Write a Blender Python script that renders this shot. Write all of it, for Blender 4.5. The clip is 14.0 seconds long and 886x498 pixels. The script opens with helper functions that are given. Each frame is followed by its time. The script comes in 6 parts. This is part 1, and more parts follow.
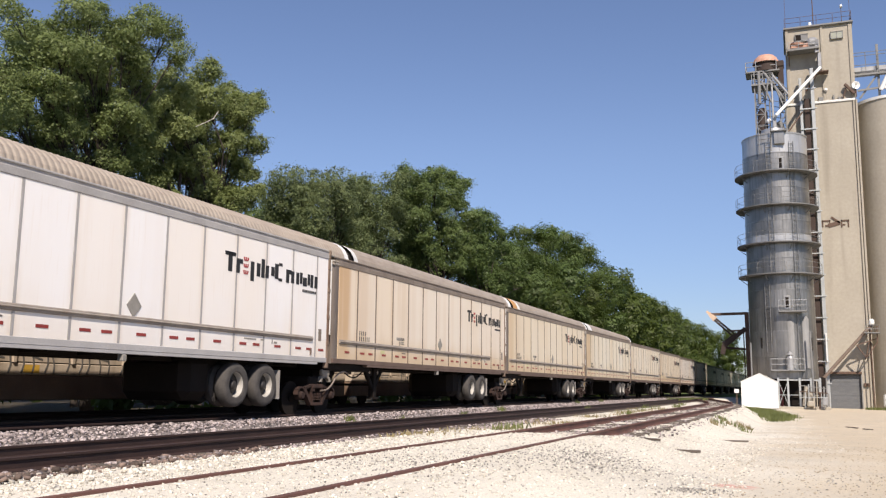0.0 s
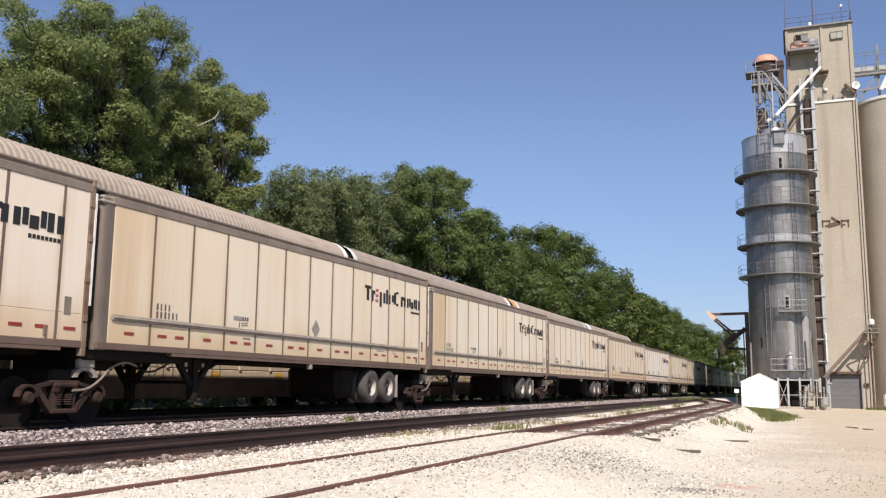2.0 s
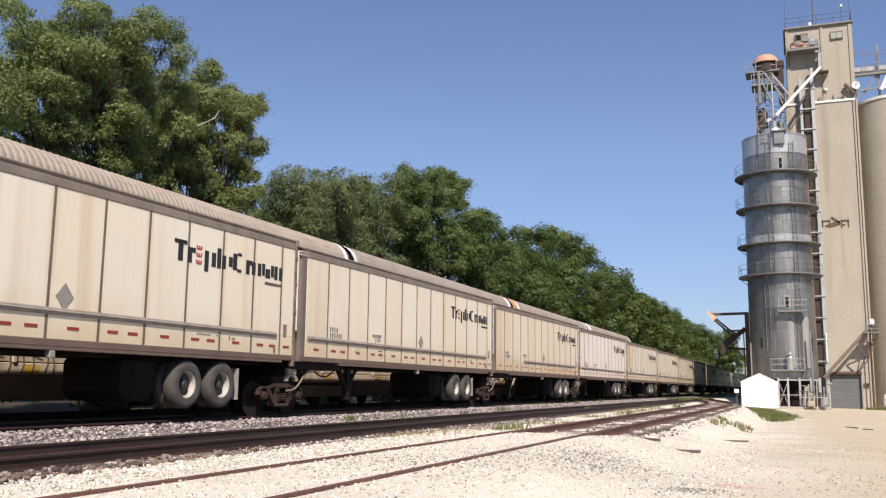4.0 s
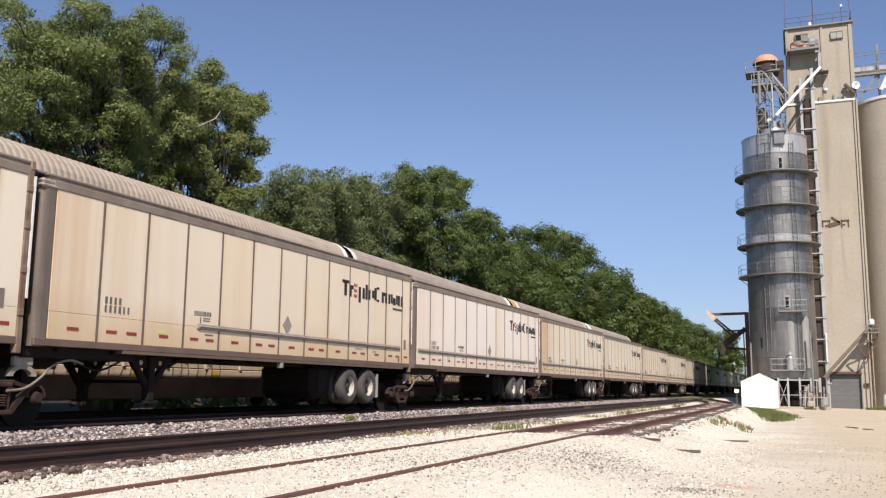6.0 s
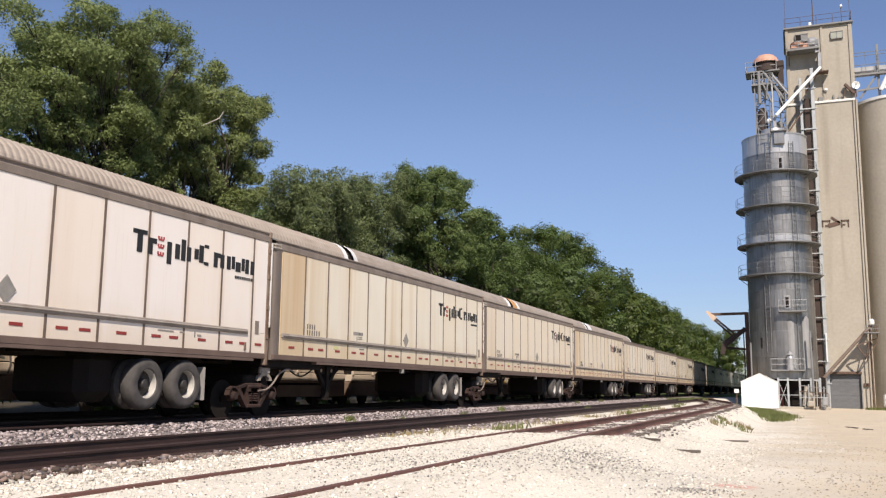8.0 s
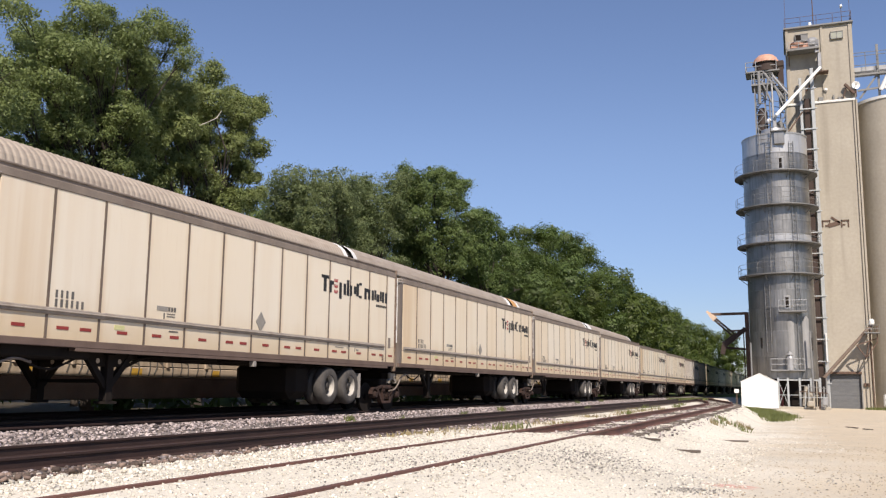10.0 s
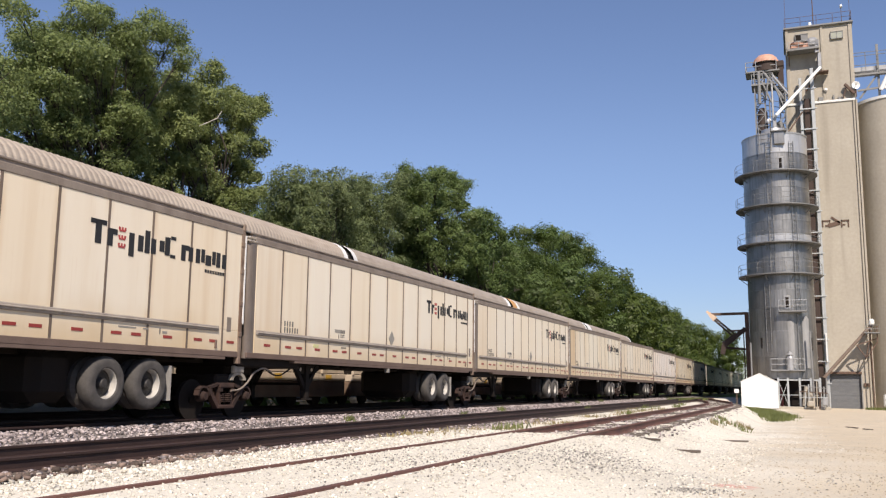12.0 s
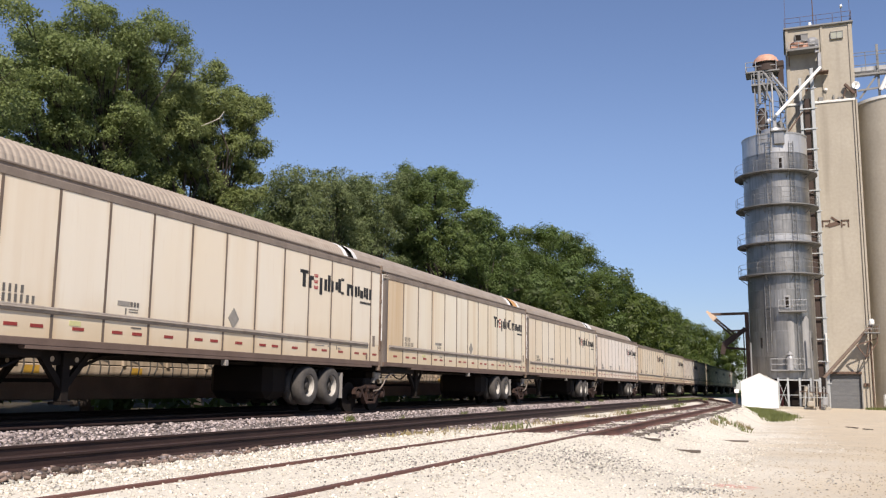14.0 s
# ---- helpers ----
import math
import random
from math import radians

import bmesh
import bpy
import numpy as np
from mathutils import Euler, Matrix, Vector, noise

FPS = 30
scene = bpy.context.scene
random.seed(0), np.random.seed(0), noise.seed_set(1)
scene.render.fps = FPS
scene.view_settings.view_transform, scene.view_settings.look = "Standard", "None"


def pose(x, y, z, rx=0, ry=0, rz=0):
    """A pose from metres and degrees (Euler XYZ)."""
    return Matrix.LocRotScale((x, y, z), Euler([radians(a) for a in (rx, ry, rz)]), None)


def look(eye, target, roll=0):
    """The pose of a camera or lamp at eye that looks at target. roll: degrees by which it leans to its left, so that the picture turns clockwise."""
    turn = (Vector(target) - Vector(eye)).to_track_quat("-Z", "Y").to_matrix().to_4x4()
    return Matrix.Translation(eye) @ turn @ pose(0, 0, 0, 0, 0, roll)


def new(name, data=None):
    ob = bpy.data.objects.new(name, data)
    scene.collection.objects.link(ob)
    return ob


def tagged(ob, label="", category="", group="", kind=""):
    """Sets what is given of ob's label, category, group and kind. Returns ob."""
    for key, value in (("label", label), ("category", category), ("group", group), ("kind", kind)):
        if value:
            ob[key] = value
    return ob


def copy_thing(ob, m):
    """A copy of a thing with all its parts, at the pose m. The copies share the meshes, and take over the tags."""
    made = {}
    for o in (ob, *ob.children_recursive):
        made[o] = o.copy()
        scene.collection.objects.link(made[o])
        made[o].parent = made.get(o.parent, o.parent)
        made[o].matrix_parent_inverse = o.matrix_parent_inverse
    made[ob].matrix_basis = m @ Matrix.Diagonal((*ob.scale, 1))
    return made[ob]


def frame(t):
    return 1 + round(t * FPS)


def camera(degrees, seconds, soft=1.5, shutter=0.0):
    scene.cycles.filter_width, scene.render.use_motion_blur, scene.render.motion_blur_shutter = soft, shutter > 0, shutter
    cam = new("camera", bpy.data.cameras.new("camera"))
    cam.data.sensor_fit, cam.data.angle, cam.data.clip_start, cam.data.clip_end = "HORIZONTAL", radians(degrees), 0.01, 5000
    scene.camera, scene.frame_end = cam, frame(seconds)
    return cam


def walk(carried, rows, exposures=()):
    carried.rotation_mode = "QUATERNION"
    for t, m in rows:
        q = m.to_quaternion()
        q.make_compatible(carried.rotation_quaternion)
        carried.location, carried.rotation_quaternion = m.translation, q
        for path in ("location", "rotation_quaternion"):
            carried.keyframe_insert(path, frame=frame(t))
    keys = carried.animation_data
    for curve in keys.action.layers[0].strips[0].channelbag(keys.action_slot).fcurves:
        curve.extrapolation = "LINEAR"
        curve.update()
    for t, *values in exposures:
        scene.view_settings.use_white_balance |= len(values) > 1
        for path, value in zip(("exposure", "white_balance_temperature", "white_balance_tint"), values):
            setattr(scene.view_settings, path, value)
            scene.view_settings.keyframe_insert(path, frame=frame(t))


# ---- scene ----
# ---- camera ----
cam = camera(52.35, 14.0, 1.25)
EYE = pose(0, 0, 1.8) @ pose(0, 0, 0, 0, 0, 21.25) @ pose(0, 0, 0, 98.714, 0, 0) @ pose(0, 0, 0, 0, 0, 0.58)
walk(cam, [(0.0, EYE), (14.0, EYE)], exposures=[(0.0, 0.28, 6900, 14), (14.0, 0.28, 6900, 14)])

# ---- light ----
SUN_AZ, SUN_EL = radians(150), radians(44.5)
world = bpy.data.worlds.new("sky")
scene.world = world
world.use_nodes = True
wn = world.node_tree
sky = wn.nodes.new("ShaderNodeTexSky")
sky.sky_type = "NISHITA"
sky.sun_disc = False
sky.sun_elevation, sky.sun_rotation = SUN_EL, SUN_AZ
sky.air_density, sky.dust_density, sky.ozone_density = 1.0, 0.2, 4.0
haze = wn.nodes.new("ShaderNodeMix")
haze.data_type, haze.blend_type = "RGBA", "MULTIPLY"
haze.inputs[0].default_value, haze.inputs[7].default_value = 1.0, (1.03, 0.99, 1.07, 1.0)
wn.links.new(sky.outputs[0], haze.inputs[6])
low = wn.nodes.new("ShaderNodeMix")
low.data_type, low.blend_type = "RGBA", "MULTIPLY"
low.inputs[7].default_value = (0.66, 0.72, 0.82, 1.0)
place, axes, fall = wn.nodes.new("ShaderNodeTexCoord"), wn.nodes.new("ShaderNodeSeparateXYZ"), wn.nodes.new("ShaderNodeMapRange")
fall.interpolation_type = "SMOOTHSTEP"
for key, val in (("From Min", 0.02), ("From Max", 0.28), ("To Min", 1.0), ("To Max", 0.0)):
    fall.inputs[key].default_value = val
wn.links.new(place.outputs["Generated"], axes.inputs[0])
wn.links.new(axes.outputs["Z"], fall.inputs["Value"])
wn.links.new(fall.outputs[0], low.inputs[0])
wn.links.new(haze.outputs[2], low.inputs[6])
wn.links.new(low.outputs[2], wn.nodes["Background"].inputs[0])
wn.nodes["Background"].inputs[1].default_value = 0.1
sun = new("sun", bpy.data.lights.new("sun", "SUN"))
sun.data.energy, sun.data.angle, sun.data.color = 5.0, radians(0.55), (1.0, 0.94, 0.85)
SUN_DIR = Vector((math.sin(SUN_AZ) * math.cos(SUN_EL), math.cos(SUN_AZ) * math.cos(SUN_EL), math.sin(SUN_EL)))
sun.matrix_world = look(SUN_DIR * 100, (0, 0, 0))


# ---- materials ----
def rgb(c):
    return (*c, 1.0) if len(c) == 3 else c


def mat(name, col, col2=None, rough=0.6, metal=0.0, scale=1.5, fine=30.0, bump=0.15, stretch=(1, 1, 1),
        rand=0.0, island=0.0, amount=0.6, stain=None, stain_scale=(1.5, 1.5, 0.25), stain_amount=0.5, stain_detail=2.5, spec=0.4):
    """A weathered surface: broad patches, fine grain, optional long stains and piece-to-piece change."""
    m = bpy.data.materials.new(name)
    m.use_nodes = True
    n, l = m.node_tree.nodes, m.node_tree.links
    p = n["Principled BSDF"]
    p.inputs["Roughness"].default_value, p.inputs["Metallic"].default_value = rough, metal
    p.inputs["Specular IOR Level"].default_value = spec
    tc, mp = n.new("ShaderNodeTexCoord"), n.new("ShaderNodeMapping")
    mp.inputs["Scale"].default_value = stretch
    src = tc.outputs["Object"]
    info = n.new("ShaderNodeObjectInfo")
    if rand:
        add, mul = n.new("ShaderNodeVectorMath"), n.new("ShaderNodeMath")
        add.operation, mul.operation = "ADD", "MULTIPLY"
        mul.inputs[1].default_value = 57.0
        l.new(info.outputs["Random"], mul.inputs[0])
        l.new(src, add.inputs[0])
        l.new(mul.outputs[0], add.inputs[1])
        src = add.outputs[0]
    l.new(src, mp.inputs["Vector"])

    def grain(s, detail=5.0):
        t = n.new("ShaderNodeTexNoise")
        t.inputs["Scale"].default_value, t.inputs["Detail"].default_value = s, detail
        l.new(mp.outputs[0], t.inputs["Vector"])
        return t.outputs["Fac"]

    def ramp(f, a, b):
        r = n.new("ShaderNodeMapRange")
        r.inputs["From Min"].default_value, r.inputs["From Max"].default_value = a, b
        l.new(f, r.inputs["Value"])
        return r.outputs[0]

    def blend(f, a, b, mode="MIX"):
        x = n.new("ShaderNodeMix")
        x.data_type, x.blend_type = "RGBA", mode
        for sock, v in ((x.inputs[0], f), (x.inputs[6], a), (x.inputs[7], b)):
            if isinstance(v, (tuple, float)):
                sock.default_value = v
            else:
                l.new(v, sock)
        return x.outputs[2]

    def times(f, k):
        x = n.new("ShaderNodeMath")
        x.operation = "MULTIPLY"
        x.inputs[1].default_value = k
        l.new(f, x.inputs[0])
        return x.outputs[0]

    broad, small = grain(scale), grain(fine)
    c2 = col2 or tuple(0.7 * v for v in col)
    out = blend(times(ramp(broad, 0.35, 0.68), amount), rgb(col), rgb(c2))
    if stain:
        sm = n.new("ShaderNodeMapping")
        sm.inputs["Scale"].default_value = stain_scale
        l.new(src, sm.inputs["Vector"])
        st = n.new("ShaderNodeTexNoise")
        st.inputs["Scale"].default_value, st.inputs["Detail"].default_value = 2.0, stain_detail
        l.new(sm.outputs[0], st.inputs["Vector"])
        out = blend(times(ramp(st.outputs["Fac"], 0.5, 0.75), stain_amount), out, rgb(stain))
    out = blend(times(ramp(small, 0.3, 0.7), 0.22), out, rgb(tuple(0.55 * v for v in c2)))
    if rand:
        k = n.new("ShaderNodeMapRange")
        k.inputs["To Min"].default_value, k.inputs["To Max"].default_value = 1.0 - rand, 1.0
        l.new(info.outputs["Random"], k.inputs["Value"])
        out = blend(1.0, out, k.outputs[0], "MULTIPLY")
    if island:
        geo = n.new("ShaderNodeNewGeometry")
        k = n.new("ShaderNodeMapRange")
        k.inputs["To Min"].default_value, k.inputs["To Max"].default_value = 1.0 - island, 1.0 + 0.35 * island
        l.new(geo.outputs["Random Per Island"], k.inputs["Value"])
        out = blend(1.0, out, k.outputs[0], "MULTIPLY")
    l.new(out, p.inputs["Base Color"])
    if bump:
        b = n.new("ShaderNodeBump")
        b.inputs["Strength"].default_value, b.inputs["Distance"].default_value = bump, 0.02
        l.new(small, b.inputs["Height"])
        l.new(b.outputs[0], p.inputs["Normal"])
    return m


def leaf_mat(name, col, col2, spread=0.4):
    m = bpy.data.materials.new(name)
    m.use_nodes = True
    n, l = m.node_tree.nodes, m.node_tree.links
    p, out = n["Principled BSDF"], n["Material Output"]
    geo, tc, nz = n.new("ShaderNodeNewGeometry"), n.new("ShaderNodeTexCoord"), n.new("ShaderNodeTexNoise")
    nz.inputs["Scale"].default_value = 0.45
    l.new(tc.outputs["Object"], nz.inputs["Vector"])
    add = n.new("ShaderNodeMath")
    add.operation = "ADD"
    half = n.new("ShaderNodeMath")
    half.operation = "MULTIPLY_ADD"
    half.inputs[1].default_value, half.inputs[2].default_value = spread, -0.5 * spread
    l.new(geo.outputs["Random Per Island"], half.inputs[0])
    l.new(half.outputs[0], add.inputs[0])
    l.new(nz.outputs["Fac"], add.inputs[1])
    x = n.new("ShaderNodeMix")
    x.data_type = "RGBA"
    info, hue = n.new("ShaderNodeObjectInfo"), n.new("ShaderNodeMix")
    hue.data_type, hue.blend_type = "RGBA", "MULTIPLY"
    hue.inputs[7].default_value = (0.82, 0.88, 0.84, 1.0)
    x.inputs[6].default_value, x.inputs[7].default_value = rgb(col), rgb(col2)
    l.new(info.outputs["Random"], hue.inputs[0])
    l.new(x.outputs[2], hue.inputs[6])
    l.new(add.outputs[0], x.inputs[0])
    tr, mx = n.new("ShaderNodeBsdfTranslucent"), n.new("ShaderNodeMixShader")
    mx.inputs[0].default_value = 0.42
    p.inputs["Roughness"].default_value, p.inputs["Specular IOR Level"].default_value = 0.5, 0.35
    l.new(hue.outputs[2], p.inputs["Base Color"])
    l.new(hue.outputs[2], tr.inputs["Color"])
    l.new(p.outputs[0], mx.inputs[1])
    l.new(tr.outputs[0], mx.inputs[2])
    l.new(mx.outputs[0], out.inputs["Surface"])
    return m


RUST = mat("rusty_steel", (0.052, 0.027, 0.02), (0.016, 0.009, 0.007), rough=0.9, scale=5, island=0.3)
RAIL = mat("rail_steel", (0.042, 0.022, 0.018), (0.02, 0.011, 0.01), rough=0.7, scale=2, bump=0.3)
RAIL_R = mat("red_rusted_rail", (0.15, 0.068, 0.052), (0.065, 0.033, 0.027), rough=0.75, scale=2, bump=0.3)
TIE = mat("weathered_sleeper_wood", (0.16, 0.13, 0.105), (0.07, 0.055, 0.045), rough=0.9, scale=3, fine=25, stretch=(0.3, 3, 3), bump=0.6, rand=0.4)
STONE_W = mat("limestone_gravel", (0.75, 0.7, 0.61), (0.64, 0.59, 0.5), rough=0.9, scale=1.2, island=0.45)
STONE_T = mat("tan_grit", (0.52, 0.44, 0.33), (0.4, 0.335, 0.25), rough=0.9, scale=1.2, island=0.35)
STONE_R = mat("brown_broken_stone", (0.26, 0.19, 0.155), (0.14, 0.098, 0.08), rough=0.9, scale=1.2, island=0.7)
STONE_G = mat("grey_fine_gravel", (0.36, 0.34, 0.31), (0.22, 0.205, 0.19), rough=0.9, scale=1.0, island=0.6)
STONE_B = mat("grey_ballast_stone", (0.52, 0.445, 0.43), (0.24, 0.196, 0.19), rough=0.9, scale=0.8, island=0.85)
LEGC = mat("pale_galvanised_casing", (0.46, 0.48, 0.48), (0.34, 0.355, 0.355), rough=0.5, metal=0.2, scale=1.5)
STEEL = mat("galvanised_steel", (0.4, 0.4, 0.4), (0.28, 0.28, 0.28), rough=0.5, metal=0.4, scale=2.0)
STEEL_P = mat("galvanised_paint", (0.24, 0.238, 0.232), (0.16, 0.158, 0.154), rough=0.6, scale=2.0)
DARK = mat("black_underframe", (0.018, 0.0135, 0.011), (0.011, 0.0085, 0.007), rough=0.85, spec=0.2)
TYRE = mat("dusty_tyre_rubber", (0.088, 0.08, 0.073), (0.035, 0.032, 0.03), rough=0.85, scale=5)
RIM = mat("white_wheel_rim", (0.5, 0.475, 0.43), (0.3, 0.28, 0.25), rough=0.5, scale=6)
# disc darker than the rim: shade deep in the wheel put into its colour
HUB = mat("shaded_wheel_disc", (0.05, 0.045, 0.04), (0.026, 0.023, 0.021), rough=0.6, scale=6)
RED = mat("red_reflector", (0.3, 0.042, 0.034), rough=0.4, bump=0)
RED_LOGO = mat("red_emblem_paint", (0.36, 0.06, 0.06), rough=0.6, bump=0)
INK = mat("black_lettering", (0.02, 0.02, 0.022), rough=0.6, bump=0)
INK_G = mat("grey_lettering", (0.15, 0.138, 0.125), rough=0.6, bump=0)
PLACARD = mat("grey_placard", (0.3, 0.28, 0.25), rough=0.6, scale=8)
FRAME = mat("dirty_grey_rail", (0.25, 0.207, 0.172), (0.155, 0.122, 0.098), rough=0.6, scale=1.5, stain=(0.14, 0.1, 0.08))
POST = mat("dirty_brown_post", (0.17, 0.128, 0.1), (0.1, 0.073, 0.056), rough=0.7, scale=1.2)
RUB = mat("worn_aluminium_rail", (0.36, 0.315, 0.27), (0.23, 0.195, 0.165), rough=0.5, metal=0.15, scale=2.5, stain=(0.16, 0.115, 0.085))
FRAME_L = mat("pale_grey_trim", (0.4, 0.385, 0.375), (0.28, 0.265, 0.255), rough=0.6, scale=1.5)
SILL_L = mat("pale_grey_sill", (0.46, 0.445, 0.435), (0.33, 0.315, 0.305), rough=0.6, scale=1.5)
SILL = mat("brown_grimy_sill", (0.165, 0.115, 0.092), (0.1, 0.066, 0.052), rough=0.7, scale=1.5)
CONCRETE = mat("aged_concrete", (0.425, 0.385, 0.32), (0.345, 0.308, 0.25), rough=0.9, scale=0.22, fine=3, stain=(0.22, 0.19, 0.15), stain_scale=(0.4, 0.4, 0.025), stain_amount=0.55)
DRYER = mat("dull_stainless_panel", (0.4, 0.386, 0.362), (0.23, 0.222, 0.21), rough=0.4, metal=0.8, scale=0.6, rand=0.25, stain=(0.12, 0.118, 0.115), stain_scale=(2.2, 2.2, 0.06), stain_amount=0.6)
CATW = mat("dark_steel_grating", (0.2, 0.2, 0.2), (0.13, 0.13, 0.13), rough=0.6, metal=0.2)
DUCT = mat("weathered_duct_sheet", (0.3, 0.298, 0.292), (0.2, 0.2, 0.197), rough=0.75, metal=0.0, scale=0.6, rand=0.2, stain=(0.12, 0.118, 0.115), stain_scale=(2.2, 2.2, 0.06), stain_amount=0.6)
DRYER_L = mat("bright_stainless_panel", (0.6, 0.6, 0.6), (0.46, 0.46, 0.46), rough=0.4, metal=0.5, scale=0.6, rand=0.3)
ORANGE = mat("faded_orange_housing", (0.6, 0.34, 0.25), (0.44, 0.22, 0.14), rough=0.6, scale=3)
YELLOW_S = mat("pale_yellow_sticker", (0.62, 0.6, 0.3), rough=0.5, bump=0)
NOSE = mat("sunbleached_orange", (0.72, 0.46, 0.3), (0.75, 0.7, 0.6), rough=0.6, scale=1.5)
WHITE = mat("white_painted_metal", (0.8, 0.8, 0.78), (0.72, 0.72, 0.7), rough=0.5)
SHED_W = mat("white_shed_siding", (0.82, 0.82, 0.8), (0.76, 0.76, 0.74), rough=0.6, scale=0.6)
DOOR_G = mat("grey_roller_door", (0.16, 0.165, 0.17), (0.12, 0.122, 0.127), rough=0.5, rand=0.15)
BROWN = mat("brown_painted_steel", (0.14, 0.085, 0.06), (0.08, 0.05, 0.037), rough=0.7)
SHAFT = mat("dark_brown_shaft", (0.06, 0.04, 0.033), rough=0.8)
AUGER = mat("dusty_brown_tube", (0.22, 0.165, 0.13), (0.13, 0.095, 0.075), rough=0.65, scale=2)
MAROON = mat("maroon_panel", (0.13, 0.03, 0.03), rough=0.7)
YELLOW = mat("yellow_stencil", (0.6, 0.36, 0.06), rough=0.6, scale=4)
ROOF = mat("galvanised_roof", (0.375, 0.318, 0.262), (0.275, 0.225, 0.18), rough=0.65, scale=0.8, stain=(0.22, 0.17, 0.14), stain_scale=(3, 0.7, 3), stain_amount=0.45)
RACK = mat("autorack_cream_side", (0.52, 0.43, 0.335), (0.4, 0.315, 0.23), rough=0.7, scale=0.8, stain=(0.2, 0.15, 0.1), stain_amount=0.5)
BAND_W = mat("white_end_band", (0.78, 0.77, 0.74), rough=0.6)
BAND_O = mat("orange_end_band", (0.62, 0.33, 0.12), rough=0.6)
PANE = mat("dusty_window_pane", (0.4, 0.41, 0.34), (0.33, 0.33, 0.27), rough=0.25, scale=2)
DEADWOOD = mat("bleached_dead_wood", (0.5, 0.46, 0.4), (0.36, 0.32, 0.27), rough=0.9, scale=4)
# rust brown with the passing train's shadow put into the colour
RACK_LOW = mat("shaded_rusty_sill", (0.19, 0.125, 0.085), (0.1, 0.064, 0.045), rough=0.8, scale=1.2)
CORNER = mat("scuffed_corner_post", (0.2, 0.165, 0.14), (0.13, 0.1, 0.08), rough=0.45, metal=0.3, scale=1.2, stain=(0.1, 0.07, 0.05))
REAR = mat("rusty_rear_frame", (0.3, 0.235, 0.18), (0.1, 0.055, 0.035), rough=0.75, scale=1.6, amount=1.0, stain=(0.12, 0.06, 0.035), stain_amount=0.8)
CAPM = mat("bare_dull_metal", (0.56, 0.51, 0.45), (0.4, 0.35, 0.29), rough=0.35, metal=0.5, scale=5)
BARK = mat("grey_brown_bark", (0.06, 0.047, 0.038), (0.03, 0.024, 0.02), rough=0.95, scale=4, stretch=(2, 2, 0.4), bump=0.8)
LEAF_A = leaf_mat("willow_leaf", (0.135, 0.172, 0.058), (0.29, 0.335, 0.124), 0.22)
LEAF_B = leaf_mat("broad_leaf", (0.08, 0.12, 0.036), (0.192, 0.252, 0.083))
LEAF_C = leaf_mat("dark_leaf", (0.045, 0.069, 0.0145), (0.142, 0.182, 0.041), 0.15)
LEAF_D = leaf_mat("grey_green_leaf", (0.105, 0.138, 0.056), (0.245, 0.285, 0.125))
GRASS = leaf_mat("green_grass", (0.13, 0.155, 0.05), (0.28, 0.29, 0.11))
DRY = leaf_mat("dry_grass", (0.28, 0.22, 0.11), (0.36, 0.3, 0.16))


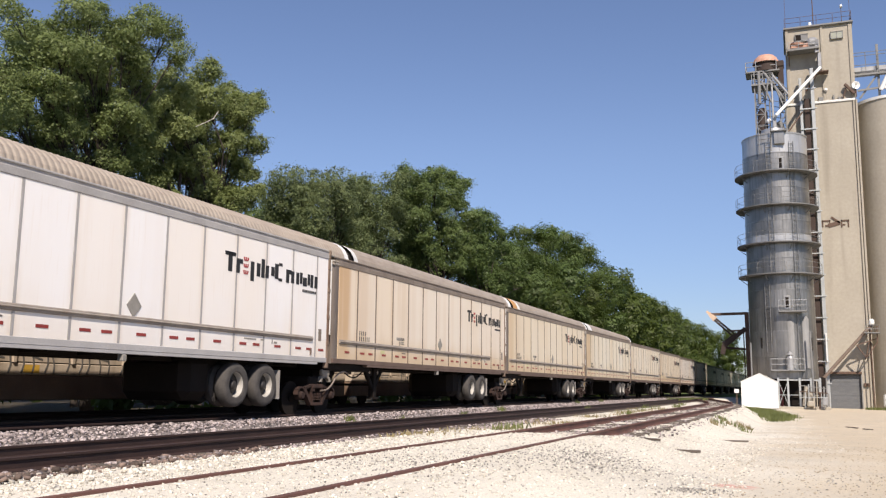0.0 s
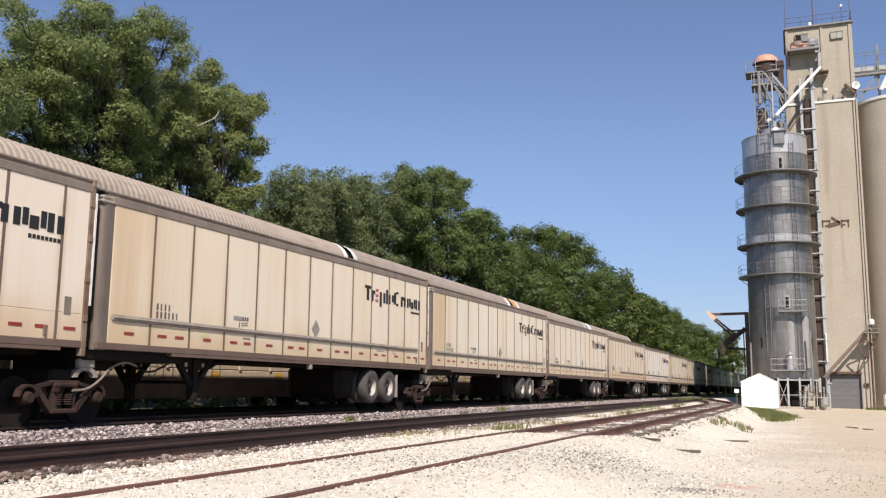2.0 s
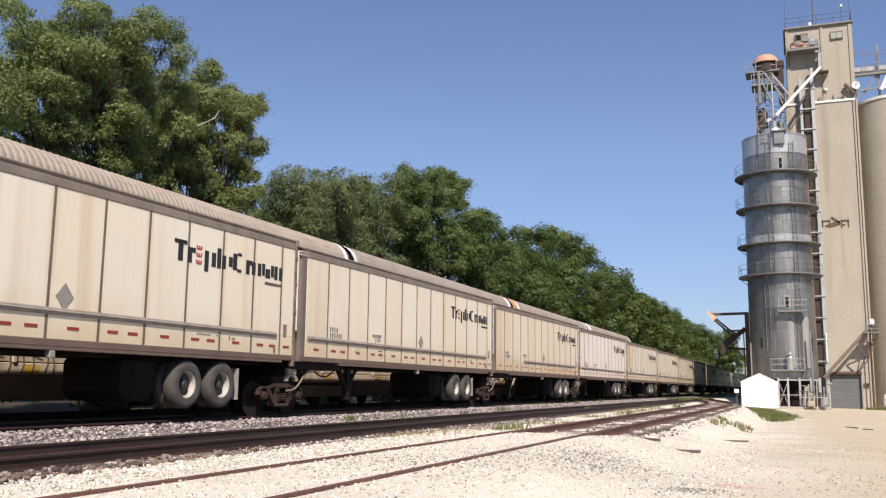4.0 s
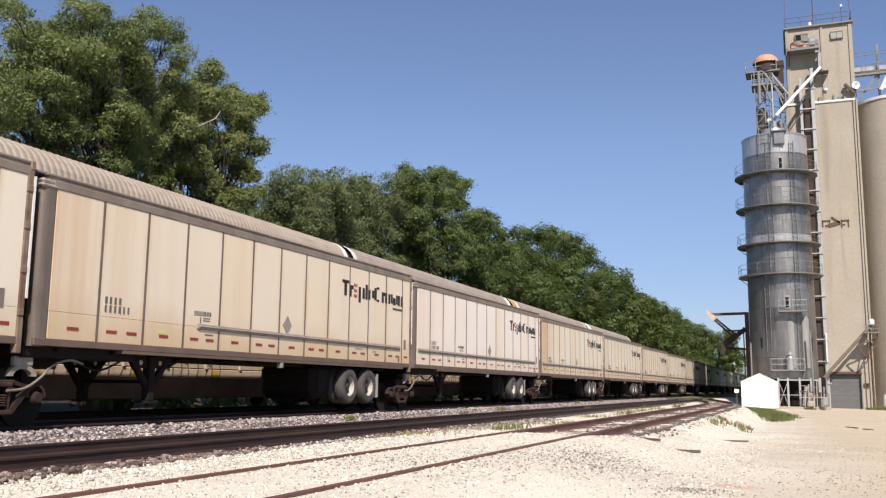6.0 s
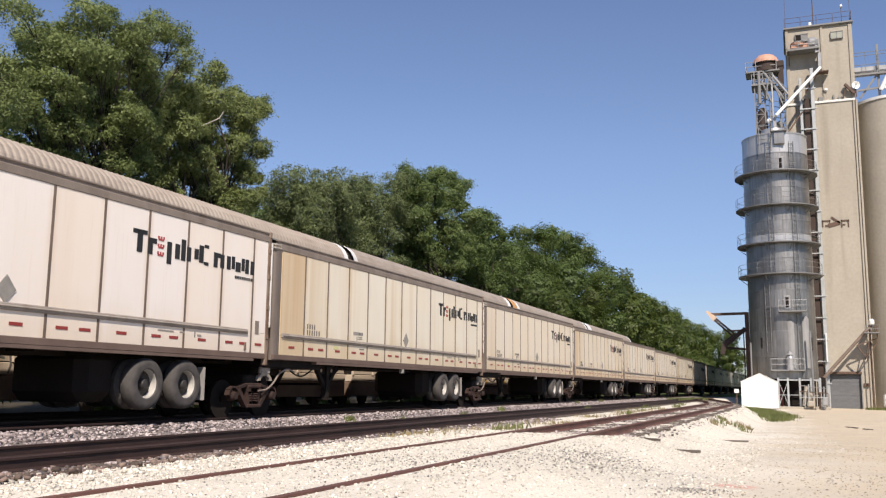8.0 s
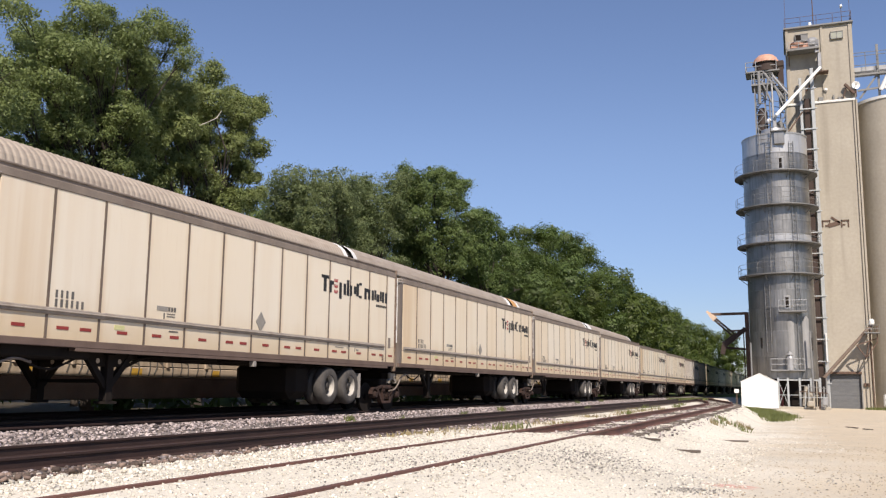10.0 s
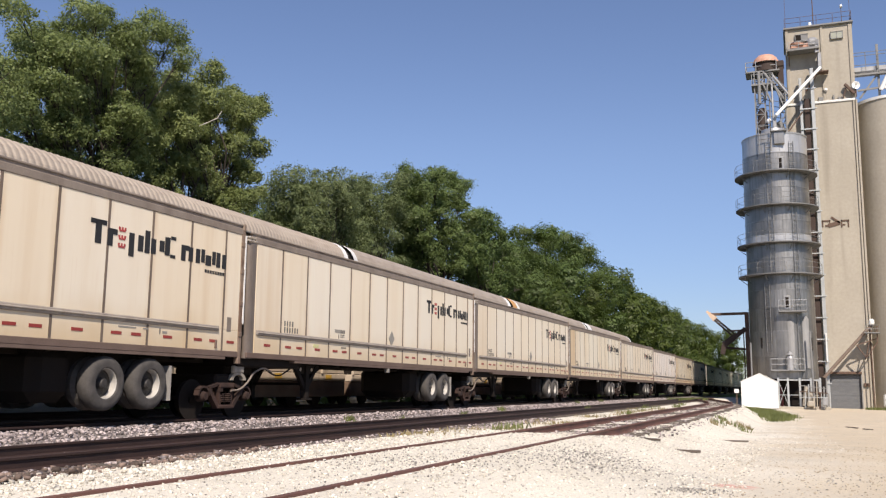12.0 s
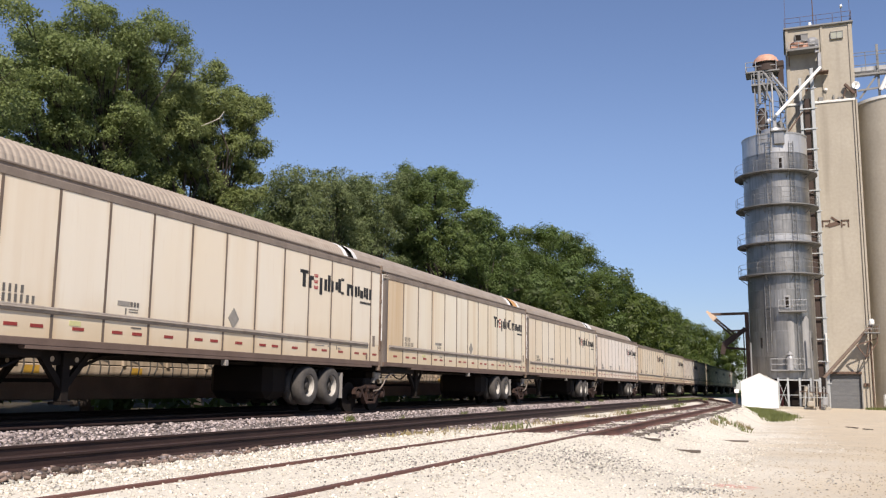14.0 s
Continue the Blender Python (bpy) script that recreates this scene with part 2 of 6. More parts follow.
def ground_mat():
    m = mat("gravel_ground", (0.73, 0.68, 0.58), (0.62, 0.575, 0.48), rough=0.95, scale=0.6, fine=26, bump=0.9, spec=0.2)
    n, l = m.node_tree.nodes, m.node_tree.links
    p = n["Principled BSDF"]
    base = p.inputs["Base Color"].links[0].from_socket
    tc, sep = n.new("ShaderNodeTexCoord"), n.new("ShaderNodeSeparateXYZ")
    l.new(tc.outputs["Object"], sep.inputs[0])

    def math_node(op, a, b):
        x = n.new("ShaderNodeMath")
        x.operation = op
        for i, v in enumerate((a, b)):
            if isinstance(v, (int, float)):
                x.inputs[i].default_value = v
            else:
                l.new(v, x.inputs[i])
        return x.outputs[0]

    def noise_of(s, d=6):
        t = n.new("ShaderNodeTexNoise")
        t.inputs["Scale"].default_value, t.inputs["Detail"].default_value = s, d
        l.new(tc.outputs["Object"], t.inputs["Vector"])
        return t.outputs["Fac"]

    def rng(v, a, b):
        r = n.new("ShaderNodeMapRange")
        r.inputs["From Min"].default_value, r.inputs["From Max"].default_value = a, b
        l.new(v, r.inputs["Value"])
        return r.outputs[0]

    def lay(f, under, colour):
        x = n.new("ShaderNodeMix")
        x.data_type = "RGBA"
        l.new(f, x.inputs[0])
        l.new(under, x.inputs[6])
        x.inputs[7].default_value = rgb(colour)
        return x.outputs[2]

    wob = math_node("MULTIPLY", math_node("SUBTRACT", noise_of(0.25), 0.5), 7.0)
    x, y = sep.outputs[0], sep.outputs[1]
    xw = math_node("ADD", x, wob)
    tan = math_node("MULTIPLY", rng(math_node("SUBTRACT", xw, math_node("MULTIPLY", y, -0.012)), -1.2, 1.6), 0.8)
    out = lay(tan, base, (0.5, 0.405, 0.28))
    grime = math_node("MULTIPLY", rng(noise_of(0.55), 0.5, 0.72), 0.45)
    out = lay(grime, out, (0.42, 0.385, 0.325))
    mini = math_node("MULTIPLY", rng(noise_of(34, 4), 0.57, 0.66), 0.7)
    out = lay(mini, out, (0.36, 0.32, 0.275))
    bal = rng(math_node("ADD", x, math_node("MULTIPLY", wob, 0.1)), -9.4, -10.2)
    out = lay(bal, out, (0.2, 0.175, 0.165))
    # bed under both trains painted near black for the shade there
    train_shade = math_node("MULTIPLY", rng(x, -12.1, -12.5), rng(x, -20.5, -19.5))
    out = lay(train_shade, out, (0.05, 0.043, 0.038))
    spot = n.new("ShaderNodeVectorMath")
    spot.operation = "DISTANCE"
    spot.inputs[1].default_value = (-0.75, 11.5, 0.65)
    l.new(tc.outputs["Object"], spot.inputs[0])
    paint = math_node("MULTIPLY", rng(math_node("ADD", spot.outputs["Value"], math_node("MULTIPLY", noise_of(6), 0.5)), 0.62, 0.4), 0.5)
    out = lay(paint, out, (0.6, 0.2, 0.16))
    drift = math_node("MULTIPLY", rng(noise_of(0.9, 4), 0.52, 0.7), math_node("MULTIPLY", tan, 0.5))
    out = lay(drift, out, (0.62, 0.55, 0.43))
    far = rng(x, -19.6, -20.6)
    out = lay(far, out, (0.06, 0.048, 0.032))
    green = math_node("MAXIMUM", rng(y, 128, 140), rng(x, 30, 45))
    out = lay(green, out, (0.09, 0.12, 0.035))
    l.new(out, p.inputs["Base Color"])
    return m


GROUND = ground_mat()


# ---- building helpers ----
def part(name, bm, material, parent=None, label="", kind="", m=None, smooth=False):
    if m is not None:
        bm.transform(m)
    me = bpy.data.meshes.new(name)
    bm.normal_update()
    bm.to_mesh(me)
    bm.free()
    me.materials.append(material)
    if smooth:
        me.shade_smooth()
        me.set_sharp_from_angle(angle=radians(35))
    ob = new(name, me)
    ob.parent = parent
    return tagged(ob, label, "", "", kind)


def piece(name, mesh, parent, m=None):
    ob = new(name, mesh)
    ob.parent = parent
    if m is not None:
        ob.matrix_basis = m
    return ob


def mesh_of(name, bm, material):
    me = bpy.data.meshes.new(name)
    bm.normal_update()
    bm.to_mesh(me)
    bm.free()
    me.materials.append(material)
    return me


def thing(name, label, category, group="", m=None):
    ob = new(name)
    if m is not None:
        ob.matrix_basis = m
    return tagged(ob, label, category, group)


def box(bm, x0, x1, y0, y1, z0, z1, bev=0.0):
    b = min(bev, (x1 - x0) / 2.1, (y1 - y0) / 2.1, (z1 - z0) / 2.1)
    if b <= 0:
        v = [bm.verts.new((x, y, z)) for z in (z0, z1) for y in (y0, y1) for x in (x0, x1)]
        for f in ((0, 2, 3, 1), (4, 5, 7, 6), (0, 1, 5, 4), (2, 6, 7, 3), (0, 4, 6, 2), (1, 3, 7, 5)):
            bm.faces.new([v[i] for i in f])
        return bm
    vs = bmesh.ops.create_cube(bm, size=1)["verts"]
    bmesh.ops.scale(bm, vec=(x1 - x0, y1 - y0, z1 - z0), verts=vs)
    bmesh.ops.translate(bm, vec=((x0 + x1) / 2, (y0 + y1) / 2, (z0 + z1) / 2), verts=vs)
    es = list({e for v in vs for e in v.link_edges})
    bmesh.ops.bevel(bm, geom=es, offset=b, segments=1, affect="EDGES")
    return bm


def B(*a, bev=0.0):
    return box(bmesh.new(), *a, bev=bev)


def tube(bm, a, b, r, r2=None, seg=8, caps=True):
    a, b = Vector(a), Vector(b)
    d = (b - a).normalized()
    u = d.orthogonal().normalized()
    w = d.cross(u)
    r2 = r if r2 is None else r2
    rings = []
    for p, q in ((a, r), (b, r2)):
        rings.append([bm.verts.new(p + q * (math.cos(2 * math.pi * i / seg) * u + math.sin(2 * math.pi * i / seg) * w)) for i in range(seg)])
    for i in range(seg):
        j = (i + 1) % seg
        bm.faces.new((rings[0][i], rings[0][j], rings[1][j], rings[1][i]))
    if caps:
        bm.faces.new(rings[0][::-1])
        bm.faces.new(rings[1])
    return bm


def T(a, b, r, r2=None, seg=8):
    return tube(bmesh.new(), a, b, r, r2, seg)


def beam(bm, a, b, w, h):
    """A square bar from a to b."""
    a, b = Vector(a), Vector(b)
    d = (b - a).normalized()
    u = d.cross(Vector((0, 0, 1)))
    u = u.normalized() if u.length > 0.05 else Vector((1, 0, 0))
    k = u.cross(d)
    ra = [bm.verts.new(a + s * u * w / 2 + t * k * h / 2) for s, t in ((-1, -1), (1, -1), (1, 1), (-1, 1))]
    rb = [bm.verts.new(b + s * u * w / 2 + t * k * h / 2) for s, t in ((-1, -1), (1, -1), (1, 1), (-1, 1))]
    for i in range(4):
        j = (i + 1) % 4
        bm.faces.new((ra[i], ra[j], rb[j], rb[i]))
    bm.faces.new(ra[::-1])
    bm.faces.new(rb)
    return bm


def lathe(profile, seg=32, axis="Z", bm=None, arc=(0.0, 1.0), closed=False):
    """Turns (radius, height) pairs about an axis."""
    bm = bm or bmesh.new()
    full = arc[1] - arc[0] >= 0.999
    cols = []
    for i in range(seg if full else seg + 1):
        a = 2 * math.pi * (arc[0] + (arc[1] - arc[0]) * i / seg)
        ring = []
        for r, h in profile:
            p = (r * math.cos(a), r * math.sin(a), h)
            if axis == "X":
                p = (h, r * math.cos(a), r * math.sin(a))
            ring.append(bm.verts.new(p))
        cols.append(ring)
    k = len(profile)
    for i in range(len(cols) if full else len(cols) - 1):
        c, d = cols[i], cols[(i + 1) % len(cols)]
        for j in range(k if closed else k - 1):
            bm.faces.new((c[j], d[j], d[(j + 1) % k], c[(j + 1) % k]))
    return bm


def cloud(name, verts, faces, material, parent=None, label="", category="", kind="stuff"):
    me = bpy.data.meshes.new(name)
    me.vertices.add(len(verts))
    me.vertices.foreach_set("co", np.asarray(verts, np.float32).ravel())
    k = faces.shape[1]
    me.loops.add(faces.size)
    me.loops.foreach_set("vertex_index", faces.astype(np.int32).ravel())
    me.polygons.add(len(faces))
    me.polygons.foreach_set("loop_start", np.arange(0, faces.size, k, dtype=np.int32))
    me.update(calc_edges=True)
    me.materials.append(material)
    if name == "":
        return me
    ob = new(name, me)
    ob.parent = parent
    return tagged(ob, label, category, "", kind)


# ---- ground ----
RNG = np.random.default_rng(7)


def smooth(a, b, v):
    t = np.clip((v - a) / (b - a), 0, 1)
    return t * t * (3 - 2 * t)


def turnout(y):
    """How far the spur has swung towards the siding at the place y."""
    y = np.asarray(y, float)
    return -np.clip(np.where(y < 72, np.clip(y - 56, 0, None) ** 2 / 220, 1.164 + 0.1455 * (y - 72)), 0, 4.6)


def ground_z(x, y):
    """Height of the ground: the track bed, the sloping gravel lot and the ditch by the trees."""
    x, y = np.asarray(x, float), np.asarray(y, float)
    lot = 0.74 - 0.62 * smooth(4, 45, y) - 0.3 * smooth(60, 110, y)
    spur = 0.936 - 0.141 * smooth(16.5, 20.5, y + 0.25 * x + 1.1)
    shift = turnout(y)
    spur = spur + (0.775 - spur) * smooth(-6.4, -7.6, x - 0.6 * shift)
    bed = spur + (0.96 - spur) * smooth(-10.3, -11.7, x)
    z = lot + (bed - lot) * smooth(2.0, 0.0, x - shift + 3.5)
    z = z - 0.7 * smooth(-19.8, -22.5, x) + 0.5 * smooth(-24, -40, x)
    z = z + 0.03 * np.sin(x * 1.3 + 0.4 * y) * np.sin(0.7 * y + 0.3 * x) * smooth(-3.4, -2.4, x)
    z = z + 0.02 * np.sin(2.1 * x + 0.9 * y) * np.sin(1.7 * y - x) * smooth(-7, -6, x) * smooth(18, 22, y) * smooth(90, 60, y)
    return z


def build_ground():
    xs = np.concatenate([[-3000, -800, -250, -100, -60, -45], np.arange(-40, -8, 0.8), np.arange(-8, 6, 0.3), np.arange(6, 20, 1.0), [25, 35, 60, 120, 300, 900, 3000]])
    ys = np.concatenate([[-3000, -600, -120, -40, -15], np.arange(-6, 4, 1.0), np.arange(4, 30, 0.4), np.arange(30, 60, 1.0), np.arange(60, 140, 2.5), [150, 170, 200, 260, 350, 500, 900, 1800, 4500]])
    gx, gy = np.meshgrid(xs, ys)
    v = np.stack([gx, gy, ground_z(gx, gy)], -1).reshape(-1, 3)
    nx = len(xs)
    i = (np.arange(len(ys) - 1)[:, None] * nx + np.arange(nx - 1)[None]).ravel()
    f = np.stack([i, i + 1, i + nx + 1, i + nx], 1)
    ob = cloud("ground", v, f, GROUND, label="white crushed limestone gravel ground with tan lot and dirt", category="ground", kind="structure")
    ob.data.shade_smooth()
    return ob


ground = build_ground()


def stones(name, xy, size, material, label, category, lift=0.25):
    """Loose angular stones lying on the ground, as one mesh."""
    n = len(xy)
    cube = np.array([(x, y, z) for z in (-1, 1) for y in (-1, 1) for x in (-1, 1)], float)
    quad = np.array([(0, 2, 3, 1), (4, 5, 7, 6), (0, 1, 5, 4), (2, 6, 7, 3), (0, 4, 6, 2), (1, 3, 7, 5)])
    s = size * np.minimum(RNG.lognormal(0, 0.32, n), 1.7)
    v = cube[None] * RNG.uniform(0.45, 1.0, (n, 8, 3)) * 0.6
    v *= np.stack([s * RNG.uniform(0.8, 1.3, n), s * RNG.uniform(0.6, 1.1, n), s * RNG.uniform(0.45, 0.85, n)], -1)[:, None]
    a, b = RNG.uniform(0, 6.283, n), RNG.uniform(-0.7, 0.7, n)
    ca, sa, cb, sb = np.cos(a), np.sin(a), np.cos(b), np.sin(b)
    y1 = v[..., 1] * cb[:, None] - v[..., 2] * sb[:, None]
    z1 = v[..., 1] * sb[:, None] + v[..., 2] * cb[:, None]
    x2 = v[..., 0] * ca[:, None] - y1 * sa[:, None]
    y2 = v[..., 0] * sa[:, None] + y1 * ca[:, None]
    z0 = ground_z(xy[:, 0], xy[:, 1]) + s * lift
    w = np.stack([x2 + xy[:, :1], y2 + xy[:, 1:], z1 + z0[:, None]], -1).reshape(-1, 3)
    f = (quad[None] + 8 * np.arange(n)[:, None, None]).reshape(-1, 4)
    return cloud(name, w, f, material, label=label, category=category)


def scatter(n, x0, x1, y0, y1, power=1.7):
    """Points in a strip, thicker near its start."""
    return np.stack([RNG.uniform(x0, x1, n), y0 + (y1 - y0) * RNG.uniform(0, 1, n) ** power], -1)


def gathered(n, x, y, sx, sy):
    """Points gathered about a spot."""
    return np.stack([RNG.normal(x, sx, n), RNG.normal(y, sy, n)], -1)


stones("gravel", np.concatenate([scatter(18000, -8.0, -0.6, 3.6, 26, 1.4), scatter(5000, -8, 0, 24, 75, 1.2), scatter(1000, -2.5, 1, 22, 60, 1.4)]), 0.02, STONE_W,
       "loose pieces of pale crushed limestone over the ground", "gravel", 0.12)
stones("tan_gravel", np.concatenate([scatter(6500, -1.2, 5.0, 4.5, 26, 1.4), scatter(1500, -1.5, 8, 22, 60, 1.3)]), 0.015, STONE_T, "fine tan and grey grit over the lot", "gravel", 0.12)
stones("coarse_gravel", scatter(3200, -8.2, -5.6, 5.5, 22, 1.3), 0.03, STONE_W, "coarse pale stones beside the siding", "gravel", 0.25)
stones("dark_gravel", np.concatenate([scatter(1500, -8, -0.6, 6, 40), gathered(1500, -2.6, 12.3, 0.55, 1.1), gathered(260, -1.1, 10.5, 0.22, 0.18), gathered(700, -4.3, 10.0, 0.7, 1.0), gathered(160, 0.4, 12.5, 0.6, 1.0)]), 0.0135, STONE_G,
       "scattered grey stones among the pale gravel", "gravel", 0.25)
stones("brown_rubble", np.concatenate([scatter(700, -8.3, -7.2, 5.6, 13, 1.2), scatter(160, -7.4, -6.4, 6.0, 10, 1.2)]), 0.045, STONE_R, "broken brown stone and rotten wood beside the siding", "rubble", 0.5)
stones("ballast", np.concatenate([scatter(20000, -12.6, -9.95, 8.0, 90, 1.7), scatter(3500, -9.7, -8.5, 6.5, 45, 1.5), scatter(2500, -8.3, -7.2, 5, 30), scatter(1200, -6.2, -2.8, 19.5, 60, 1.3)]), 0.042, STONE_B,
       "coarse grey and pinkish crushed stone track ballast", "ballast", 0.3)


# ---- tracks ----
RAIL_PROFILE = [(-0.07, -0.17), (0.07, -0.17), (0.07, -0.155), (0.012, -0.13), (0.012, -0.045), (0.036, -0.03), (0.036, -0.004), (0.028, 0), (-0.028, 0), (-0.036, -0.004), (-0.036, -0.03), (-0.012, -0.045), (-0.012, -0.13), (-0.07, -0.155)]


def rail_mesh(line, off):
    bm = bmesh.new()
    prev = None
    for i, (x, y, z) in enumerate(line):
        a, b = line[max(i - 1, 0)], line[min(i + 1, len(line) - 1)]
        d = Vector((b[0] - a[0], b[1] - a[1], 0)).normalized()
        s = Vector((d.y, -d.x, 0))
        ring = [bm.verts.new(Vector((x, y, z + h)) + s * (off + u)) for u, h in RAIL_PROFILE]
        if prev:
            for j in range(len(ring)):
                k = (j + 1) % len(ring)
                bm.faces.new((prev[j], prev[k], ring[k], ring[j]))
        else:
            bm.faces.new(ring[::-1])
        prev = ring
    bm.faces.new(prev)
    return bm


def track(label, line, tie_y, tie_mesh):
    t = thing("railway_track", label, "railway track", "tracks")
    for off in (-0.7525, 0.7525):
        part("rail", rail_mesh(line, off), RAIL_R if "spur" in label else RAIL, t)
    ys = [p[1] for p in line]
    for y in tie_y:
        i = min(max(np.searchsorted(ys, y), 1), len(ys) - 1)
        a, b = line[i - 1], line[i]
        k = (y - a[1]) / (b[1] - a[1])
        ang = math.degrees(math.atan2(-(b[0] - a[0]), b[1] - a[1]))
        r = random.Random(int(y * 100))
        piece("sleeper", tie_mesh, t, pose(a[0] + k * (b[0] - a[0]) + r.uniform(-0.05, 0.05), y, a[2] + k * (b[2] - a[2]) - 0.165 + r.uniform(-0.01, 0.012), 0, 0, ang + r.uniform(-1.5, 1.5)))
    return t


def spur_x(y):
    return -4.49 + float(turnout(y))


TIE_MESH = mesh_of("sleeper", B(-1.28, 1.28, -0.115, 0.115, -0.17, 0.0, bev=0.012), TIE)
MAIN_X, RACK_X, RAIL_Z = -13.24, -17.78, 1.05
SIDE_X, SIDE_Z = -9.09, 0.965
track("main line track with brown rails on grey ballast", [(MAIN_X, y, RAIL_Z) for y in (-8, 60, 130, 420)], np.arange(4, 90, 0.55), TIE_MESH)
track("far storage track under the parked train", [(RACK_X, y, RAIL_Z) for y in (-8, 60, 130, 420)], np.arange(14, 20, 0.55), TIE_MESH)
track("rusty siding track beside the main line", [(SIDE_X + (-4.0 * float(smooth(85, 150, y))), y, SIDE_Z) for y in (-8, 20, 50, 80, 90, 100, 110, 120, 130, 150, 240)], np.arange(3, 118, 0.56), TIE_MESH)
track("rusty spur track half buried in white gravel", [(spur_x(y), y, SIDE_Z - 0.0) for y in np.concatenate([[-6, 20, 40, 54], np.arange(57, 104, 3.0)])], np.arange(18.5, 98, 0.58), TIE_MESH)


# ---- moving train ----
Z0, Z1, LEN, RISE = 1.35, 4.37, 16.3, 0.0068
JOINTS = [0.47] + [1.68 + 1.262 * k for k in range(12)] + [LEN - 0.1]


def panel_mats(tint, i, rust, grime):
    """Painted trailer sheet: one tone a panel, soft vertical rust runs that thicken at the front end, road dirt low down."""
    m = bpy.data.materials.new("trailer_panel_" + str(i))
    m.use_nodes = True
    n, l = m.node_tree.nodes, m.node_tree.links
    p = n["Principled BSDF"]
    p.inputs["Roughness"].default_value, p.inputs["Specular IOR Level"].default_value = 0.42, 0.4
    tc, info, sep = n.new("ShaderNodeTexCoord"), n.new("ShaderNodeObjectInfo"), n.new("ShaderNodeSeparateXYZ")
    l.new(tc.outputs["Object"], sep.inputs[0])

    def op(kind, a, b):
        x = n.new("ShaderNodeMath")
        x.operation = kind
        for k, v in enumerate((a, b)):
            if isinstance(v, (int, float)):
                x.inputs[k].default_value = v
            else:
                l.new(v, x.inputs[k])
        return x.outputs[0]

    def span(v, a, b, lo=0.0, hi=1.0):
        r = n.new("ShaderNodeMapRange")
        r.interpolation_type = "SMOOTHSTEP"
        for key, val in (("From Min", a), ("From Max", b), ("To Min", lo), ("To Max", hi)):
            r.inputs[key].default_value = val
        l.new(v, r.inputs["Value"])
        return r.outputs[0]

    def noise_at(scale, size, detail=2.0, shift=0.0):
        mp, t = n.new("ShaderNodeMapping"), n.new("ShaderNodeTexNoise")
        mp.inputs["Scale"].default_value = scale
        mp.inputs["Location"].default_value = (shift + 3.7 * i, 1.3 * shift, 0)
        l.new(tc.outputs["Object"], mp.inputs["Vector"])
        l.new(mp.outputs[0], t.inputs["Vector"])
        t.inputs["Scale"].default_value, t.inputs["Detail"].default_value = size, detail
        return t.outputs["Fac"]

    def lay(f, under, colour):
        x = n.new("ShaderNodeMix")
        x.data_type = "RGBA"
        l.new(f, x.inputs[0])
        if isinstance(under, tuple):
            x.inputs[6].default_value = under
        else:
            l.new(under, x.inputs[6])
        x.inputs[7].default_value = rgb(colour)
        return x.outputs[2]

    warm = tuple(v * w for v, w in zip(tint, (0.97, 0.9, 0.8)))
    brown = tuple(v * w for v, w in zip(tint, (0.72, 0.54, 0.36)))
    out = lay(op("MULTIPLY", span(info.outputs["Random"], 0.3, 1.0), 0.55), rgb(tint), warm)
    out = lay(op("MULTIPLY", span(noise_at((1, 1, 0.5), 0.55, 3.0), 0.42, 0.7), 0.4), out, warm)
    runs = op("MULTIPLY", span(noise_at((1, 1.5, 0.06), 1.3, 2.5, 9.0), 0.48, 0.75), span(info.outputs["Random"], 0.75 - 0.5 * rust, 1.0, 0.4, 1.0))
    out = lay(op("MULTIPLY", runs, 0.1 + 0.7 * rust), out, brown)
    front = op("MULTIPLY", span(sep.outputs[1], 3.6, 0.5), span(noise_at((1, 1.6, 0.06), 1.2, 3.0, 4.0), 0.32, 0.66))
    out = lay(op("MULTIPLY", front, min(1.0, 0.25 + 0.95 * rust)), out, brown)
    splash = op("MULTIPLY", span(op("ADD", sep.outputs[2], op("MULTIPLY", noise_at((1, 1.2, 0.5), 1.0, 4.0, 2.0), 0.9)), 2.95, 1.8), grime)
    out = lay(splash, out, tuple(v * w for v, w in zip(tint, (0.78, 0.66, 0.5))))
    out = lay(op("MULTIPLY", span(noise_at((1, 9, 0.6), 2.0, 3.0, 6.0), 0.55, 0.75), 0.1), out, brown)
    bay = op("ABSOLUTE", op("SUBTRACT", op("FRACT", op("DIVIDE", op("ADD", sep.outputs[1], 10.94), 1.262), 0.0), 0.5), 0.0)
    seam = op("MULTIPLY", span(bay, 0.36, 0.5), span(noise_at((1, 1.0, 0.5), 1.1, 4.0, 5.0), 0.38, 0.62))
    out = lay(op("MULTIPLY", seam, 0.25 + 0.3 * grime), out, brown)
    l.new(out, p.inputs["Base Color"])
    return m


# black marking: plain bars (place along the side, width, foot and top in cap heights)
MARK_BARS = [(0.0, 0.14, 0.8, 1), (0.125, 0.125, 0, 1), (0.235, 0.135, 0.8, 1), (0.43, 0.115, 0, 0.74), (0.56, 0.1, 0.5, 0.74), (1.0, 0.115, -0.28, 0.74), (1.25, 0.12, 0.02, 0.72), (1.44, 0.115, 0, 1),
             (1.62, 0.115, 0.03, 0.7), (1.87, 0.115, 0.2, 0.7), (2.03, 0.125, 0.08, 0.92), (2.2, 0.13, 0, 0.16), (2.2, 0.13, 0.84, 1), (2.54, 0.115, 0, 0.74), (2.67, 0.1, 0.5, 0.74),
             (2.78, 0.115, 0.03, 0.7), (3.02, 0.115, 0.03, 0.7), (3.2, 0.1, 0.1, 0.74), (3.35, 0.16, 0, 0.5), (3.58, 0.1, 0.1, 0.74), (3.73, 0.115, 0, 0.74), (3.94, 0.125, 0, 0.7)]


